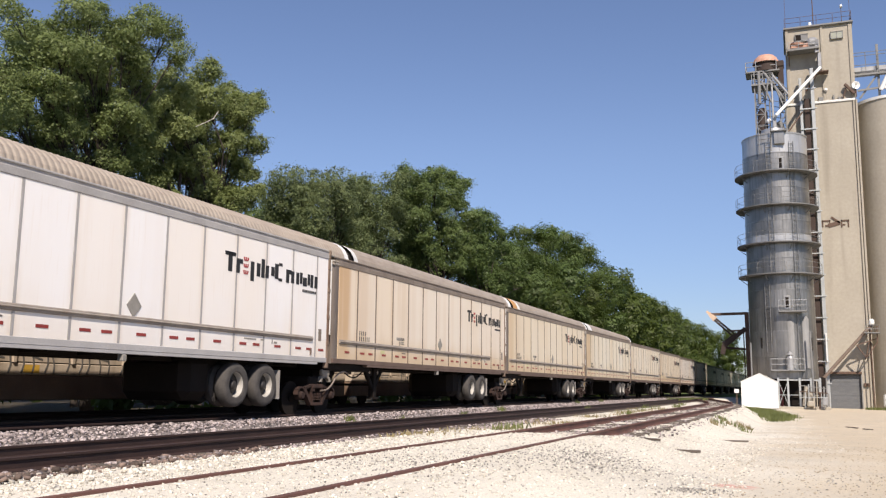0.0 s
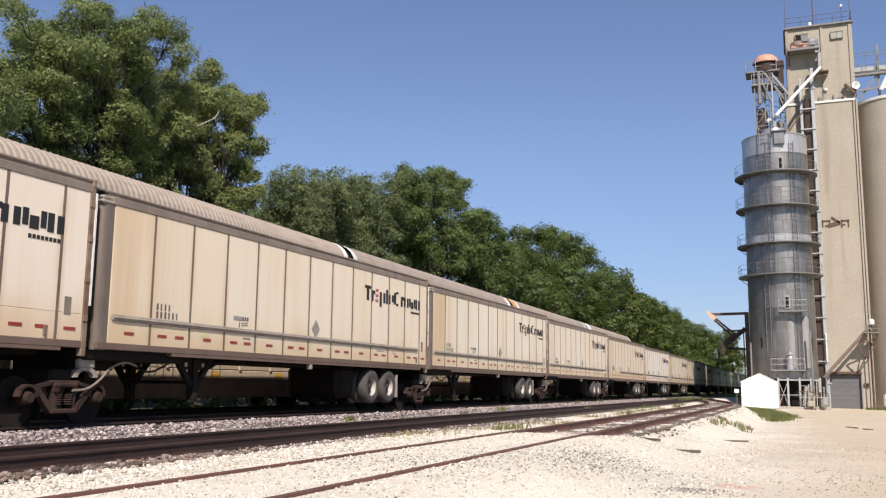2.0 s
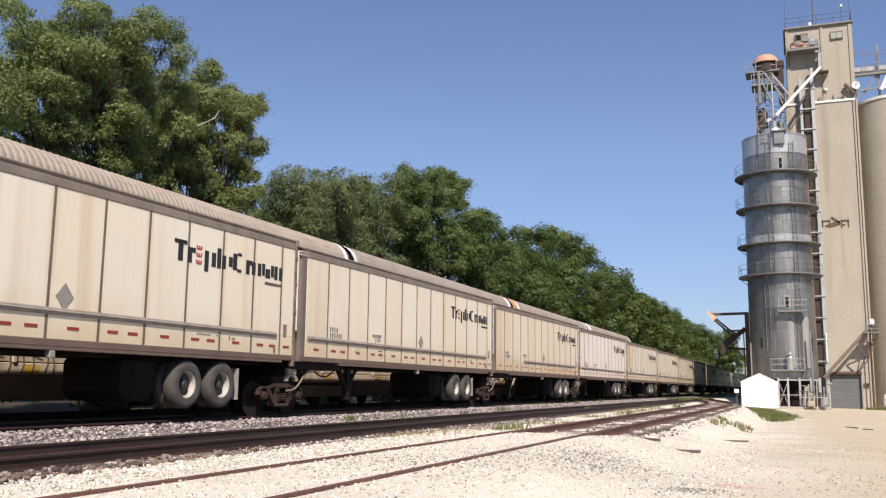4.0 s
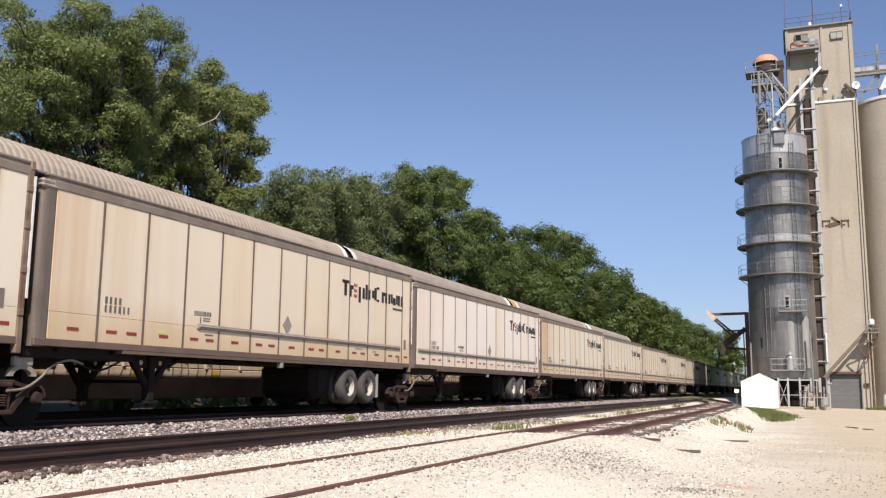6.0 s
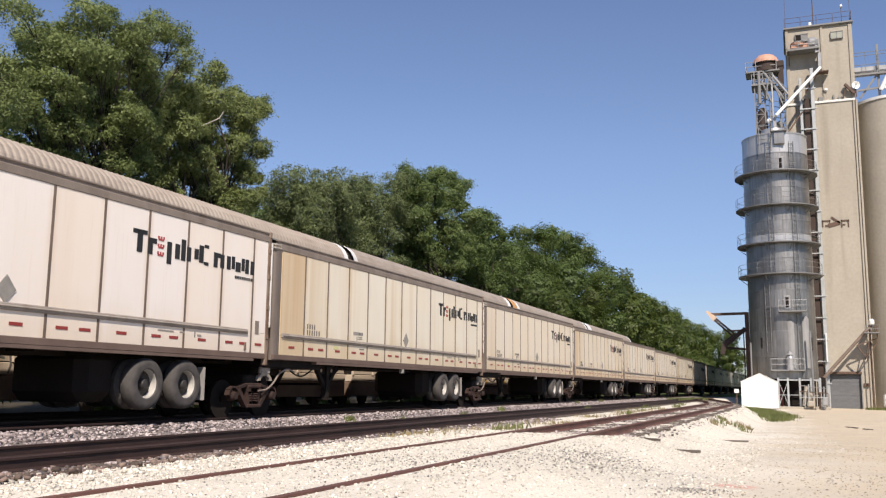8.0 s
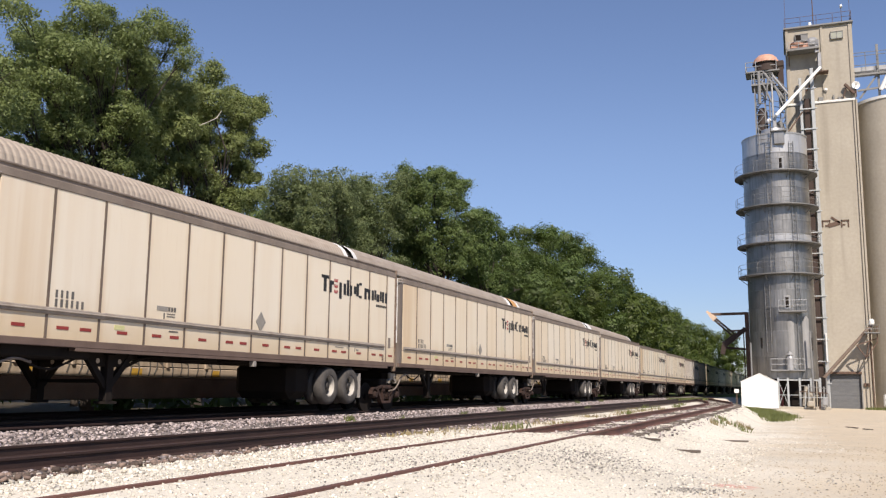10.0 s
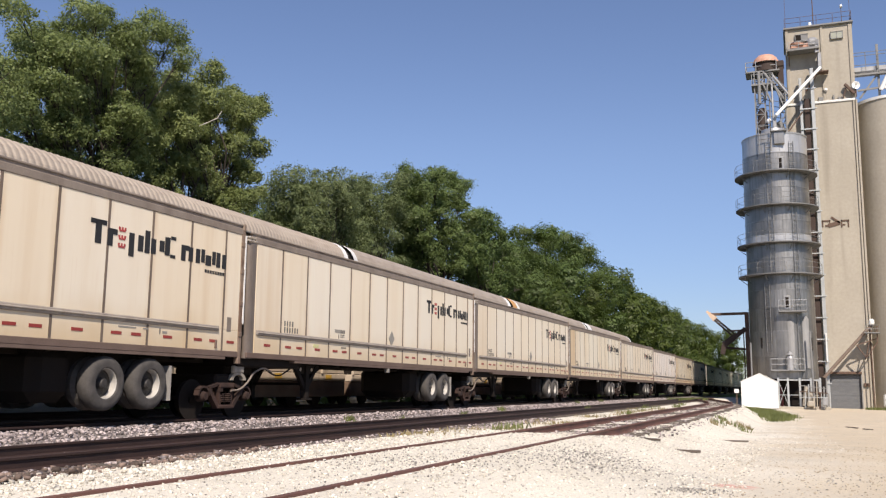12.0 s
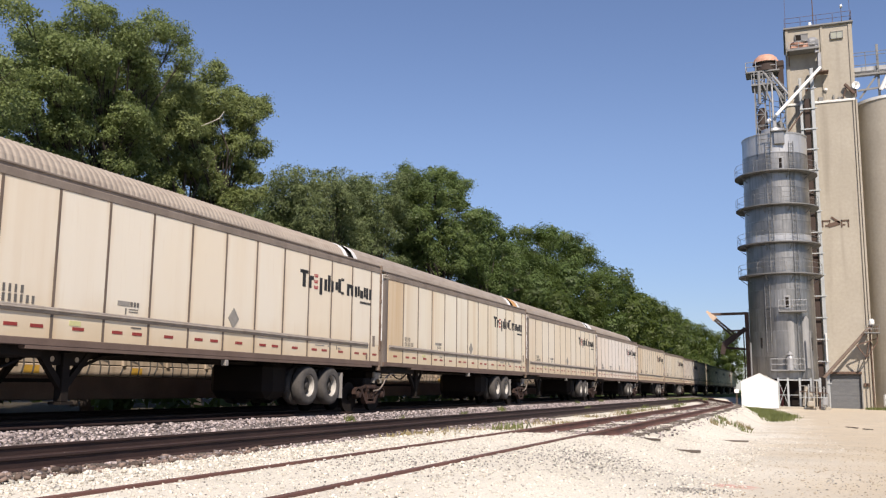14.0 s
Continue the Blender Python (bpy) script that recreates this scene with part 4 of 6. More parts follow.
def build_rack(y, band, bellows):
    t = thing("autorack_car", "cream autorack rail car with rounded roof, parked", "rail car", "parked rail cars", pose(RACK_X, y, RAIL_Z))
    L = 21.75
    part("roof", roof_shell(0.3, L - 0.3, y < 20, 0.0 if y < 20 else 0.02), ROOF, t, "ribbed galvanised rounded roof" if y < 20 else "plain galvanised rounded roof")
    ends = [(0.12, 0.46, BAND_W), (L - 0.46, L - 0.12, BAND_W)]
    if y > 70:
        ends = [(0.12, 1.7, BAND_W), (L - 0.46, L - 0.12, BAND_W)]
    if band:
        ends = [(0.1, 1.05, BAND_O), (1.07, 1.6, BAND_W), (L - 0.6, L - 0.12, BAND_W)]
    if bellows:
        ends[1] = (L - 0.75, L - 0.1, BAND_W)
    for a, b, m in ends:
        part("end_band", roof_shell(a, b, False, 0.024), m, t, "faded orange roof end band" if m is BAND_O else "white painted roof end band")
    if bellows:
        part("bellows", roof_shell(-0.35, 0.12, False, -0.06), DARK, t, "black accordion bellows")
    part("core", B(-1.5, 1.5, 0.2, L - 0.2, 1.1, 5.16), DARK, t)
    bm = bmesh.new()
    box(bm, -1.55, 1.55, 0.15, L - 0.15, 0.93, 1.2, bev=0.02)
    part("side_sill", bm, RACK, t)
    # split at the shadow line; the sill below it is coloured darker
    part("lower_sill", B(-1.54, 1.54, 0.15, L - 0.15, 0.36, 0.93, bev=0.03), RACK_LOW, t, "rusty brown lower sill, darkened for the passing train shadow")
    n = 12
    w = (L - 0.5) / n
    for k in range(n):
        a = 0.25 + w * k
        for z0, z1 in ((1.22, 2.9), (2.94, 5.14)):
            part("side_panel", B(1.49, 1.55, a + 0.02, a + w - 0.02, z0, z1, bev=0.01), RACK, t)
        part("side_post", B(1.5, 1.6, a - 0.05, a + 0.05, 1.2, 5.16, bev=0.01), RACK, t)
        if k % 2:
            part("stencil", B(1.545, 1.556, a + 0.3, a + 0.75, 0.98, 1.16), YELLOW, t, "small yellow stencil patch")
    bm = bmesh.new()
    r = random.Random(int(y))
    for k in range(24):
        p, z = 5.0 + 0.36 * k + r.uniform(-0.08, 0.08), 0.96 + 0.05 * r.random()
        w = r.uniform(-0.1, 0.14)
        beam(bm, (1.556, p, z), (1.556, p + 0.5 * w + 0.05, z + 0.2), 0.01, 0.045)
        beam(bm, (1.556, p + 0.5 * w + 0.05, z + 0.2), (1.556, p + w, z + 0.45), 0.01, 0.045)
        if k % 3 == 0:
            beam(bm, (1.556, p + w, z + 0.4), (1.556, p + 0.3, z + 0.32), 0.01, 0.04)
    for q in range(3):
        for k in range(7):
            box(bm, 1.546, 1.556, 2.2 + 0.2 * k, 2.2 + 0.2 * k + r.uniform(0.08, 0.17), 1.0 + 0.1 * q, 1.05 + 0.1 * q)
    part("graffiti", bm, INK_G, t, "scrawled dark spray paint strokes", "stuff")
    for c in (1.9, L - 1.9):
        bm = bmesh.new()
        for x in (-1.05, 0.95):
            box(bm, x, x + 0.12, c - 1.2, c + 1.2, 0.35, 0.6, bev=0.03)
        f = part("truck_frame", bm, RUST, t)
        for q in (-0.9, 0.9):
            wh = part("wheelset", lathe([(0.001, -0.75), (0.4, -0.75), (0.4, -0.64), (0.08, -0.6), (0.08, 0.6), (0.4, 0.64), (0.4, 0.75), (0.001, 0.75)], 24, "X"), RUST, f)
            wh.matrix_basis = pose(0, c + q, 0.4)
    return t


for k, (band, bel) in enumerate([(False, False), (False, True), (True, False), (False, False)]):
    build_rack(9.85 + 22.0 * k, band, bel)


# ---- grain elevator ----
K = 1.15
EL = Matrix.Translation((0, 0, 1.8)) @ Matrix.Scale(K, 4) @ Matrix.Translation((0, 0, -1.8))


def ep(name, bm, material, parent=None, label="", smooth=False):
    return part(name, bm, material, parent, label, m=EL, smooth=smooth)


def shifted(bm, by):
    bm.transform(Matrix.Translation(by))
    return bm


def railing(bm, pts, h=1.0, r=0.03, rails=(1.0, 0.5)):
    pts = [Vector(p) for p in pts]
    for p in pts:
        tube(bm, p, p + Vector((0, 0, h)), r, seg=5)
    for a, b in zip(pts, pts[1:]):
        for k in rails:
            tube(bm, a + Vector((0, 0, h * k)), b + Vector((0, 0, h * k)), r, seg=5)
    return bm


def build_elevator():
    t = thing("grain_elevator", "tall tan concrete grain elevator with headhouse and silos", "grain elevator")
    # work house, with the truck door opening left free
    wall = bmesh.new()
    plan = [(0.35, -0.5), (3.15, -0.5), (3.15, 3.55), (6.12, 3.55), (6.12, -0.5), (7.1, -0.5), (7.1, 32.0), (0.35, 32.0)]
    front = [wall.verts.new((x, 100, z)) for x, z in plan]
    rear = [wall.verts.new((x, 108, z)) for x, z in plan]
    wall.faces.new(front)
    wall.faces.new(rear[::-1])
    for i in range(8):
        j = (i + 1) % 8
        wall.faces.new((front[j], front[i], rear[i], rear[j]))
    ep("work_house", wall, CONCRETE, t)
    ep("coping", B(0.25, 7.2, 99.88, 108.1, 31.85, 32.1, bev=0.03), BAND_W, t)
    ep("corner_pilaster", box(B(6.88, 7.05, 99.85, 100, -0.3, 31.9, bev=0.02), 7.13, 7.32, 99.85, 100.3, -0.3, 31.9, bev=0.02), CONCRETE, t)
    ep("head_house", B(0.6, 7.2, 100.1, 107.5, 32, 40.4), CONCRETE, t)
    for x0, x1 in ((0.62, 0.95), (4.1, 4.32), (6.85, 7.22)):
        ep("head_pilaster", B(x0, x1, 99.98, 100.1, 32, 40.4, bev=0.01), CONCRETE, t)
    ep("head_roof", B(0.45, 7.35, 99.8, 107.8, 40.4, 40.6, bev=0.03), STEEL_P, t, "grey flat roof edge")
    for x0, x1, z0, z1 in ((1.58, 2.9, 38.96, 39.75), (5.1, 6.33, 38.78, 39.6)):
        w = ep("window", B(x0, x1, 99.96, 100.12, z0, z1), CONCRETE, t)
        fr = bmesh.new()
        for a in ((x0, x1, z1 - 0.08, z1), (x0, x1, z0, z0 + 0.08), (x0, x0 + 0.08, z0, z1), (x1 - 0.08, x1, z0, z1), ((x0 + x1) / 2 - 0.04, (x0 + x1) / 2 + 0.04, z0, z1)):
            box(fr, a[0], a[1], 99.9, 99.97, a[2], a[3])
        ep("window_frame", fr, STEEL_P, w)
        ep("pane", B(x0 + 0.08, (x0 + x1) / 2 - 0.04, 99.935, 99.965, z0 + 0.08, z1 - 0.08), DARK if x0 < 3 else PANE, w)
        ep("pane", B((x0 + x1) / 2 + 0.04, x1 - 0.08, 99.935, 99.965, z0 + 0.08, z1 - 0.08), STEEL_P if x0 < 3 else PANE, w)
    # silos from y 112 back are unseen, added to shade the train
    for cx, cy in ((11.0, 103.9), (11.0, 111.5), (18.55, 103.9), (3.6, 112.0), (3.6, 119.6), (3.6, 127.2), (11.0, 119.1)):
        s = ep("silo", lathe([(3.75, -0.5), (3.75, 32.0)], 64), CONCRETE, t, smooth=True)
        s.matrix_basis = Matrix.Translation((cx * K, cy * K, 0))
        r = ep("silo_rim", lathe([(3.72, 31.9), (3.86, 31.9), (3.86, 32.2), (0.01, 32.25)], 64), BAND_W, s, smooth=True)
    # roller door
    d = ep("roller_door", B(3.17, 6.1, 100.3, 100.4, -0.1, 3.5), DOOR_G, t, "grey closed roller door")
    slat = mesh_of("slat", B(3.2 * K, 6.08 * K, 100.25 * K, 100.3 * K, 0, 0.213, bev=0.008), DOOR_G)
    for k in range(18):
        piece("slat", slat, d, Matrix.Translation((0, 0, -0.3 + 0.215 * k)))
    ep("door_lintel", B(3.0, 6.2, 99.8, 100, 3.5, 3.75, bev=0.02), BROWN, t, "brown steel door lintel")
    ep("door_jamb", box(B(3.0, 3.16, 99.9, 100.2, -0.3, 3.5), 6.1, 6.2, 99.9, 100.2, -0.3, 3.5), STEEL_P, t)
    ep("wall_box", box(B(6.35, 6.6, 99.8, 100, 2.3, 2.62, bev=0.01), 6.66, 6.84, 99.75, 100, 2.3, 2.6), BROWN, t)
    bm = bmesh.new()
    for a in ((3.3, 4.1, 19.15, 19.3), (3.3, 3.42, 18.6, 19.3), (3.98, 4.1, 18.6, 19.3), (3.6, 3.9, 18.62, 18.8), (5.1, 5.86, 19.1, 19.25), (5.1, 5.22, 18.5, 19.25), (5.74, 5.86, 18.5, 19.25), (5.22, 5.5, 18.7, 18.82)):
        box(bm, a[0], a[1], 99.93, 100, a[2], a[3])
    beam(bm, (3.9, 99.95, 18.7), (5.0, 99.95, 19.0), 0.06, 0.4)
    beam(bm, (4.2, 99.95, 19.6), (5.0, 99.95, 18.95), 0.06, 0.2)
    ep("wall_sign", bm, BROWN, t, "rusted remains of a wall sign")
    # headhouse balcony
    b = ep("balcony", B(0.75, 3.9, 98.6, 100, 37.5, 37.75, bev=0.02), STEEL_P, t)
    ep("balcony_rail", railing(bmesh.new(), [(0.8, 99.9, 37.75), (0.8, 98.65, 37.75), (1.9, 98.65, 37.75), (2.9, 98.65, 37.75), (3.85, 98.65, 37.75), (3.85, 99.9, 37.75)], 0.7), STEEL, b)
    drive = bmesh.new()
    box(drive, 1.05, 1.9, 98.9, 99.7, 37.8, 38.5, bev=0.12)
    box(drive, 1.9, 2.9, 98.9, 99.6, 37.8, 38.3, bev=0.1)
    tube(drive, (1.2, 98.85, 38.45), (2.4, 98.85, 38.2), 0.16, seg=10)
    ep("drive_motor", drive, ORANGE, b, "faded orange leg drive housing")
    hood = bmesh.new()
    box(hood, 2.75, 3.8, 98.8, 99.8, 37.8, 38.9, bev=0.25)
    box(hood, 3.45, 3.85, 98.8, 99.4, 37.1, 38.0, bev=0.05)
    ep("leg_head", hood, STEEL, b, "bright galvanised leg head hood")
    for x in (0.9, 3.7):
        ep("balcony_brace", beam(bmesh.new(), (x, 100, 36.3), (x, 98.7, 37.5), 0.1, 0.1), BROWN, b)
    ep("roof_rail", railing(bmesh.new(), [(0.6, 100, 40.6), (2.2, 100, 40.6), (3.8, 100, 40.6), (5.4, 100, 40.6), (7.2, 100, 40.6), (7.2, 107, 40.6)], 1.1, 0.025), BROWN, t)
    ant = bmesh.new()
    tube(ant, (0.7, 100.3, 40.6), (0.7, 100.3, 46), 0.02, seg=5)
    tube(ant, (3.5, 100.5, 40.6), (3.5, 100.5, 47), 0.05, seg=6)
    tube(ant, (6.3, 100.3, 40.6), (6.3, 100.3, 42.4), 0.03, seg=5)
    tube(ant, (7.1, 100.3, 40.6), (7.1, 100.3, 47), 0.02, seg=5)
    ep("antenna_mast", ant, BROWN, t)
    ep("roof_lamp", box(B(6.18, 6.42, 100.1, 100.5, 42.3, 42.6, bev=0.05), 3.0, 3.3, 100, 100.3, 40.6, 41.0, bev=0.05), WHITE, t)
    return t


elevator = build_elevator()


def build_leg():
    t = thing("bucket_elevator", "galvanised twin-cased grain leg up the elevator wall", "grain leg")
    for x0, x1 in ((1.72, 2.0), (2.85, 3.2)):
        ep("leg_casing", B(x0, x1, 99.2, 99.7, 0, 35.6 if x0 > 2 else 34.6, bev=0.02), LEGC, t)
    ep("shaft", B(2.15, 2.72, 99.5, 99.95, 0, 32.4, bev=0.04), SHAFT, t, "dark brown pipe shaft")
    bm = bmesh.new()
    for k in range(15):
        z = 2.5 + 2.2 * k
        box(bm, 1.7, 3.35, 99.1, 99.22, z, z + 0.12)
    ep("cross_tie", bm, LEGC, t)
    ep("leg_boot", B(1.7, 3.1, 98.9, 99.9, 0, 1.6, bev=0.1), STEEL_P, t)
    ep("lamp_tube", box(B(1.95, 2.08, 98.95, 99.1, 4.7, 8.6), 3.0, 3.12, 98.95, 99.1, 4.7, 7.6), WHITE, t)
    return t


build_leg()


def build_dryer():
    t = thing("grain_dryer", "tall round stainless tower grain dryer with ringed catwalks", "grain dryer")
    c, R = Vector((-0.98, 95.0, 0)), 3.08
    cm = Matrix.Translation(c)
    shell = lathe([(R - 0.05, 2.9), (R - 0.05, 26.8)], 48)
    ep("inner_shell", shifted(shell, c), DRYER, t)
    seg = 18
    rows = [(2.9, 5.0), (5.04, 7.4), (7.44, 9.7), (9.74, 11.4), (11.44, 12.9), (13.06, 14.5), (14.54, 15.9), (16.1, 16.9), (16.94, 18.2), (18.24, 19.6), (19.86, 21.5), (21.54, 22.95), (23.25, 24.9), (24.94, 26.86)]
    for z0, z1 in rows:
        bright = z0 > 24.92 or 16.0 < z0 < 16.2
        bm = lathe([(R - 0.04, z0), (R, z0 + 0.015), (R, z1 - 0.015), (R - 0.04, z1)], 4, arc=(0.0005, 1 / seg - 0.0005))
        bm.transform(Matrix.Translation((0, 0, 1.8)) @ Matrix.Scale(K, 4) @ Matrix.Translation((0, 0, -1.8)))
        me = mesh_of("panel", bm, DRYER_L if bright else DRYER)
        for k in range(seg):
            a = 360 * k / seg
            if 150 < a < 385 or a < 25:
                piece("panel", me, t, Matrix.Translation((c.x * K, c.y * K, 0)) @ pose(0, 0, 0, 0, 0, a))
    hoop = bmesh.new()
    for z in (5.02, 7.42, 9.72, 11.42, 14.52, 16.0, 16.92, 18.22, 21.52, 24.92):
        lathe([(R + 0.005, z - 0.05), (R + 0.03, z - 0.05), (R + 0.03, z + 0.05), (R + 0.005, z + 0.05)], 48, bm=hoop, closed=True)
    ep("hoop", shifted(hoop, c), DRYER, t)
    for z in (23.05, 19.7, 16.0, 12.95):
        cat = lathe([(R, z - 0.08), (R + 0.85, z - 0.08), (R + 0.85, z + 0.02), (R, z + 0.02)], 48, closed=True)
        cat.transform(cm)
        cw = ep("catwalk", cat, CATW, t, "grey steel ring catwalk")
        rail = bmesh.new()
        n = 18
        hoop_pts = [c + Vector(((R + 0.82) * math.cos(2 * math.pi * k / n), (R + 0.82) * math.sin(2 * math.pi * k / n), z)) for k in range(n + 1)]
        railing(rail, hoop_pts, 1.1, 0.016, (1.0, 0.55))
        ep("handrail", rail, STEEL_P, cw)
        br = bmesh.new()
        for k in range(0, n, 2):
            a = 2 * math.pi * (k + 0.5) / n
            d = Vector((math.cos(a), math.sin(a), 0))
            beam(br, c + d * R + Vector((0, 0, z - 0.7)), c + d * (R + 0.75) + Vector((0, 0, z - 0.1)), 0.06, 0.06)
        ep("bracket", br, CATW, cw)
    for x, z in ((-0.42, 23.9), (-0.42, 10.25)):
        y = c.y - math.sqrt(R * R - (x - c.x) ** 2)
        d = ep("access_door", B(x - 0.3, x + 0.3, y - 0.07, y + 0.1, z - 0.85, z + 0.55, bev=0.06), STEEL, t)
        ep("door_opening", B(x - 0.15, x + 0.15, y - 0.085, y - 0.06, z - 0.6, z + 0.4, bev=0.03), DARK, d)
    for x, z0, z1 in ((-2.87, 5.8, 6.85), (1.58, 5.55, 6.8)):
        y = c.y - math.sqrt(R * R - (x - c.x) ** 2)
        ep("slot_vent", B(x - 0.09, x + 0.09, y - 0.06, y + 0.15, z0, z1, bev=0.04), DARK, t, "narrow dark slot")
    for x, top in ((-0.31, 8.85), (0.86, 8.95)):
        y = c.y - math.sqrt(R * R - (x - c.x) ** 2) + 0.5
        ep("air_duct", shifted(lathe([(0.56, 3.9), (0.56, top - 0.35), (0.42, top - 0.1), (0.01, top)], 20), (x, y, 0)), DUCT, t, "half-round weathered grey air duct", smooth=True)
    lad = bmesh.new()
    for a0, z0, z1 in ((-100, 12, 26), (-60, 3.5, 26), (-112, 5.5, 12)):
        for da in (-4, 4):
            a = radians(a0 + da)
            p = c + Vector(((R + 0.12) * math.cos(a), (R + 0.12) * math.sin(a), 0))
            tube(lad, p + Vector((0, 0, z0)), p + Vector((0, 0, z1)), 0.03, seg=5)
        z = z0
        while z < z1:
            pa, pb = (c + Vector(((R + 0.12) * math.cos(radians(a0 + q)), (R + 0.12) * math.sin(radians(a0 + q)), z)) for q in (-4, 4))
            tube(lad, pa, pb, 0.022, seg=4)
            z += 0.42
    ep("ladder", lad, CATW, t)
    for x0, x1, z, rail in ((-1.2, 1.3, 9.3, True), (-2.1, 0.9, 3.75, True)):
        y = c.y - R
        b = ep("landing", B(x0, x1, y - 0.7, y + 0.5, z - 0.12, z, bev=0.01), STEEL_P, t)
        ep("handrail", railing(bmesh.new(), [(x0, y - 0.66, z), ((x0 + x1) / 2, y - 0.66, z), (x1, y - 0.66, z)], 1.0, 0.025), STEEL, b)
    ep("burner_vent", shifted(lathe([(0.35, 3.7), (0.35, 4.8), (0.2, 5.1), (0.34, 5.15), (0.01, 5.5)], 16), (-0.4, 91.5, 0)), STEEL, t)
    cap = lathe([(R + 0.04, 26.8), (R + 0.06, 26.95), (R - 0.2, 27.05), (1.2, 27.6), (1.15, 27.95), (0.01, 28.0)], 40)
    ep("cap", shifted(cap, c), DRYER_L, t, "low conical steel cap")
    house = ep("inspection_house", B(-0.95, 0.05, 91.65, 92.6, 25.7, 26.95, bev=0.04), DRYER, t, "bright sheet metal inspection house")
    ep("house_roof", B(-1.15, 0.25, 91.5, 92.8, 26.95, 27.05), CATW, house)
    ep("house_frame", railing(bmesh.new(), [(-2.3, 91.9, 25.0), (-1.2, 91.6, 25.0), (-1.2, 91.6, 25.6)], 2.6, 0.05), STEEL_P, house)
    # open base frame
    base = ep("base_slab", B(-4.2, 2.95, 91.2, 99, -0.4, 0.32, bev=0.03), CONCRETE, t)
    for x in (-1.54, -0.69, 0.35, 1.34, 2.12):
        ep("base_leg", B(x - 0.09, x + 0.09, 91.75, 91.93, 0.32, 3.0, bev=0.01), LEGC, t)
        ep("base_leg", B(x - 0.09, x + 0.09, 96.5, 96.68, 0.32, 3.0, bev=0.01), LEGC, t)
    br = bmesh.new()
    for a, b in ((-1.54, -0.69), (-0.69, 0.35), (0.35, 1.34), (1.34, 2.12)):
        beam(br, (a, 91.84, 2.8), (b, 91.84, 2.8), 0.1, 0.12)
        beam(br, (a, 91.84, 1.4), (b, 91.84, 1.4), 0.06, 0.06)
    beam(br, (-1.54, 91.84, 0.4), (-0.69, 91.84, 2.7), 0.05, 0.05)
    beam(br, (-1.54, 91.84, 2.7), (-0.69, 91.84, 0.4), 0.05, 0.05)
    ep("base_brace", br, LEGC, t)
    ep("burner_box", B(-2.2, -1.2, 93.0, 96, 0.32, 2.6, bev=0.05), MAROON, t, "dark maroon burner housing")
    # plain black box fills the rest of the open base
    ep("fan_housing", B(-1.15, 2.0, 93.4, 96, 0.32, 2.7, bev=0.1), DARK, t, "plain black box inside the dryer base")
    ep("hopper", shifted(lathe([(R - 0.1, 2.9), (0.8, 1.2), (0.8, 0.4)], 24), c), DARK, t)
    ep("discharge_pipe", tube(T((0.6, 91.6, 0.4), (0.9, 91.6, 2.2), 0.16), (1.2, 91.5, 0.4), (1.2, 91.5, 1.7), 0.25), CONCRETE, t)
    for x, y, h, r, m in ((0.75, 91.0, 1.9, 0.05, LEGC), (1.05, 90.9, 2.4, 0.05, LEGC), (1.45, 91.1, 1.3, 0.12, CONCRETE), (1.75, 90.9, 2.7, 0.05, CONCRETE), (2.0, 91.2, 1.6, 0.09, BROWN), (2.35, 91.0, 2.2, 0.05, LEGC), (2.6, 91.3, 3.0, 0.07, STEEL_P)):
        ep("standpipe", T((x, y, 0.2), (x + 0.05, y, h), r, seg=8), m, t)
    ep("control_box", B(2.25, 2.65, 90.7, 91.0, 0.5, 1.15, bev=0.03), STEEL, t, "grey control cabinet")
    ep("pump_casing", B(0.9, 1.5, 90.6, 91.2, 0.32, 0.9, bev=0.12), CONCRETE, t)
    for k, z in enumerate((1.2, 1.75, 2.3)):
        ep("pipe_run", T((0.3, 91.0 - 0.05 * k, z), (2.7, 91.0 - 0.05 * k, z - 0.15 * k), 0.045, seg=6), (LEGC, BROWN, STEEL_P)[k], t)
    post = bmesh.new()
    tube(post, (-3.85, 91.2, 0), (-3.85, 91.2, 6.3), 0.08, seg=6)
    tube(post, (1.55, 91.7, 0.3), (1.45, 91.7, 7.3), 0.09, seg=6)
    ep("vent_pipe", post, STEEL_P, t)
    return t


build_dryer()


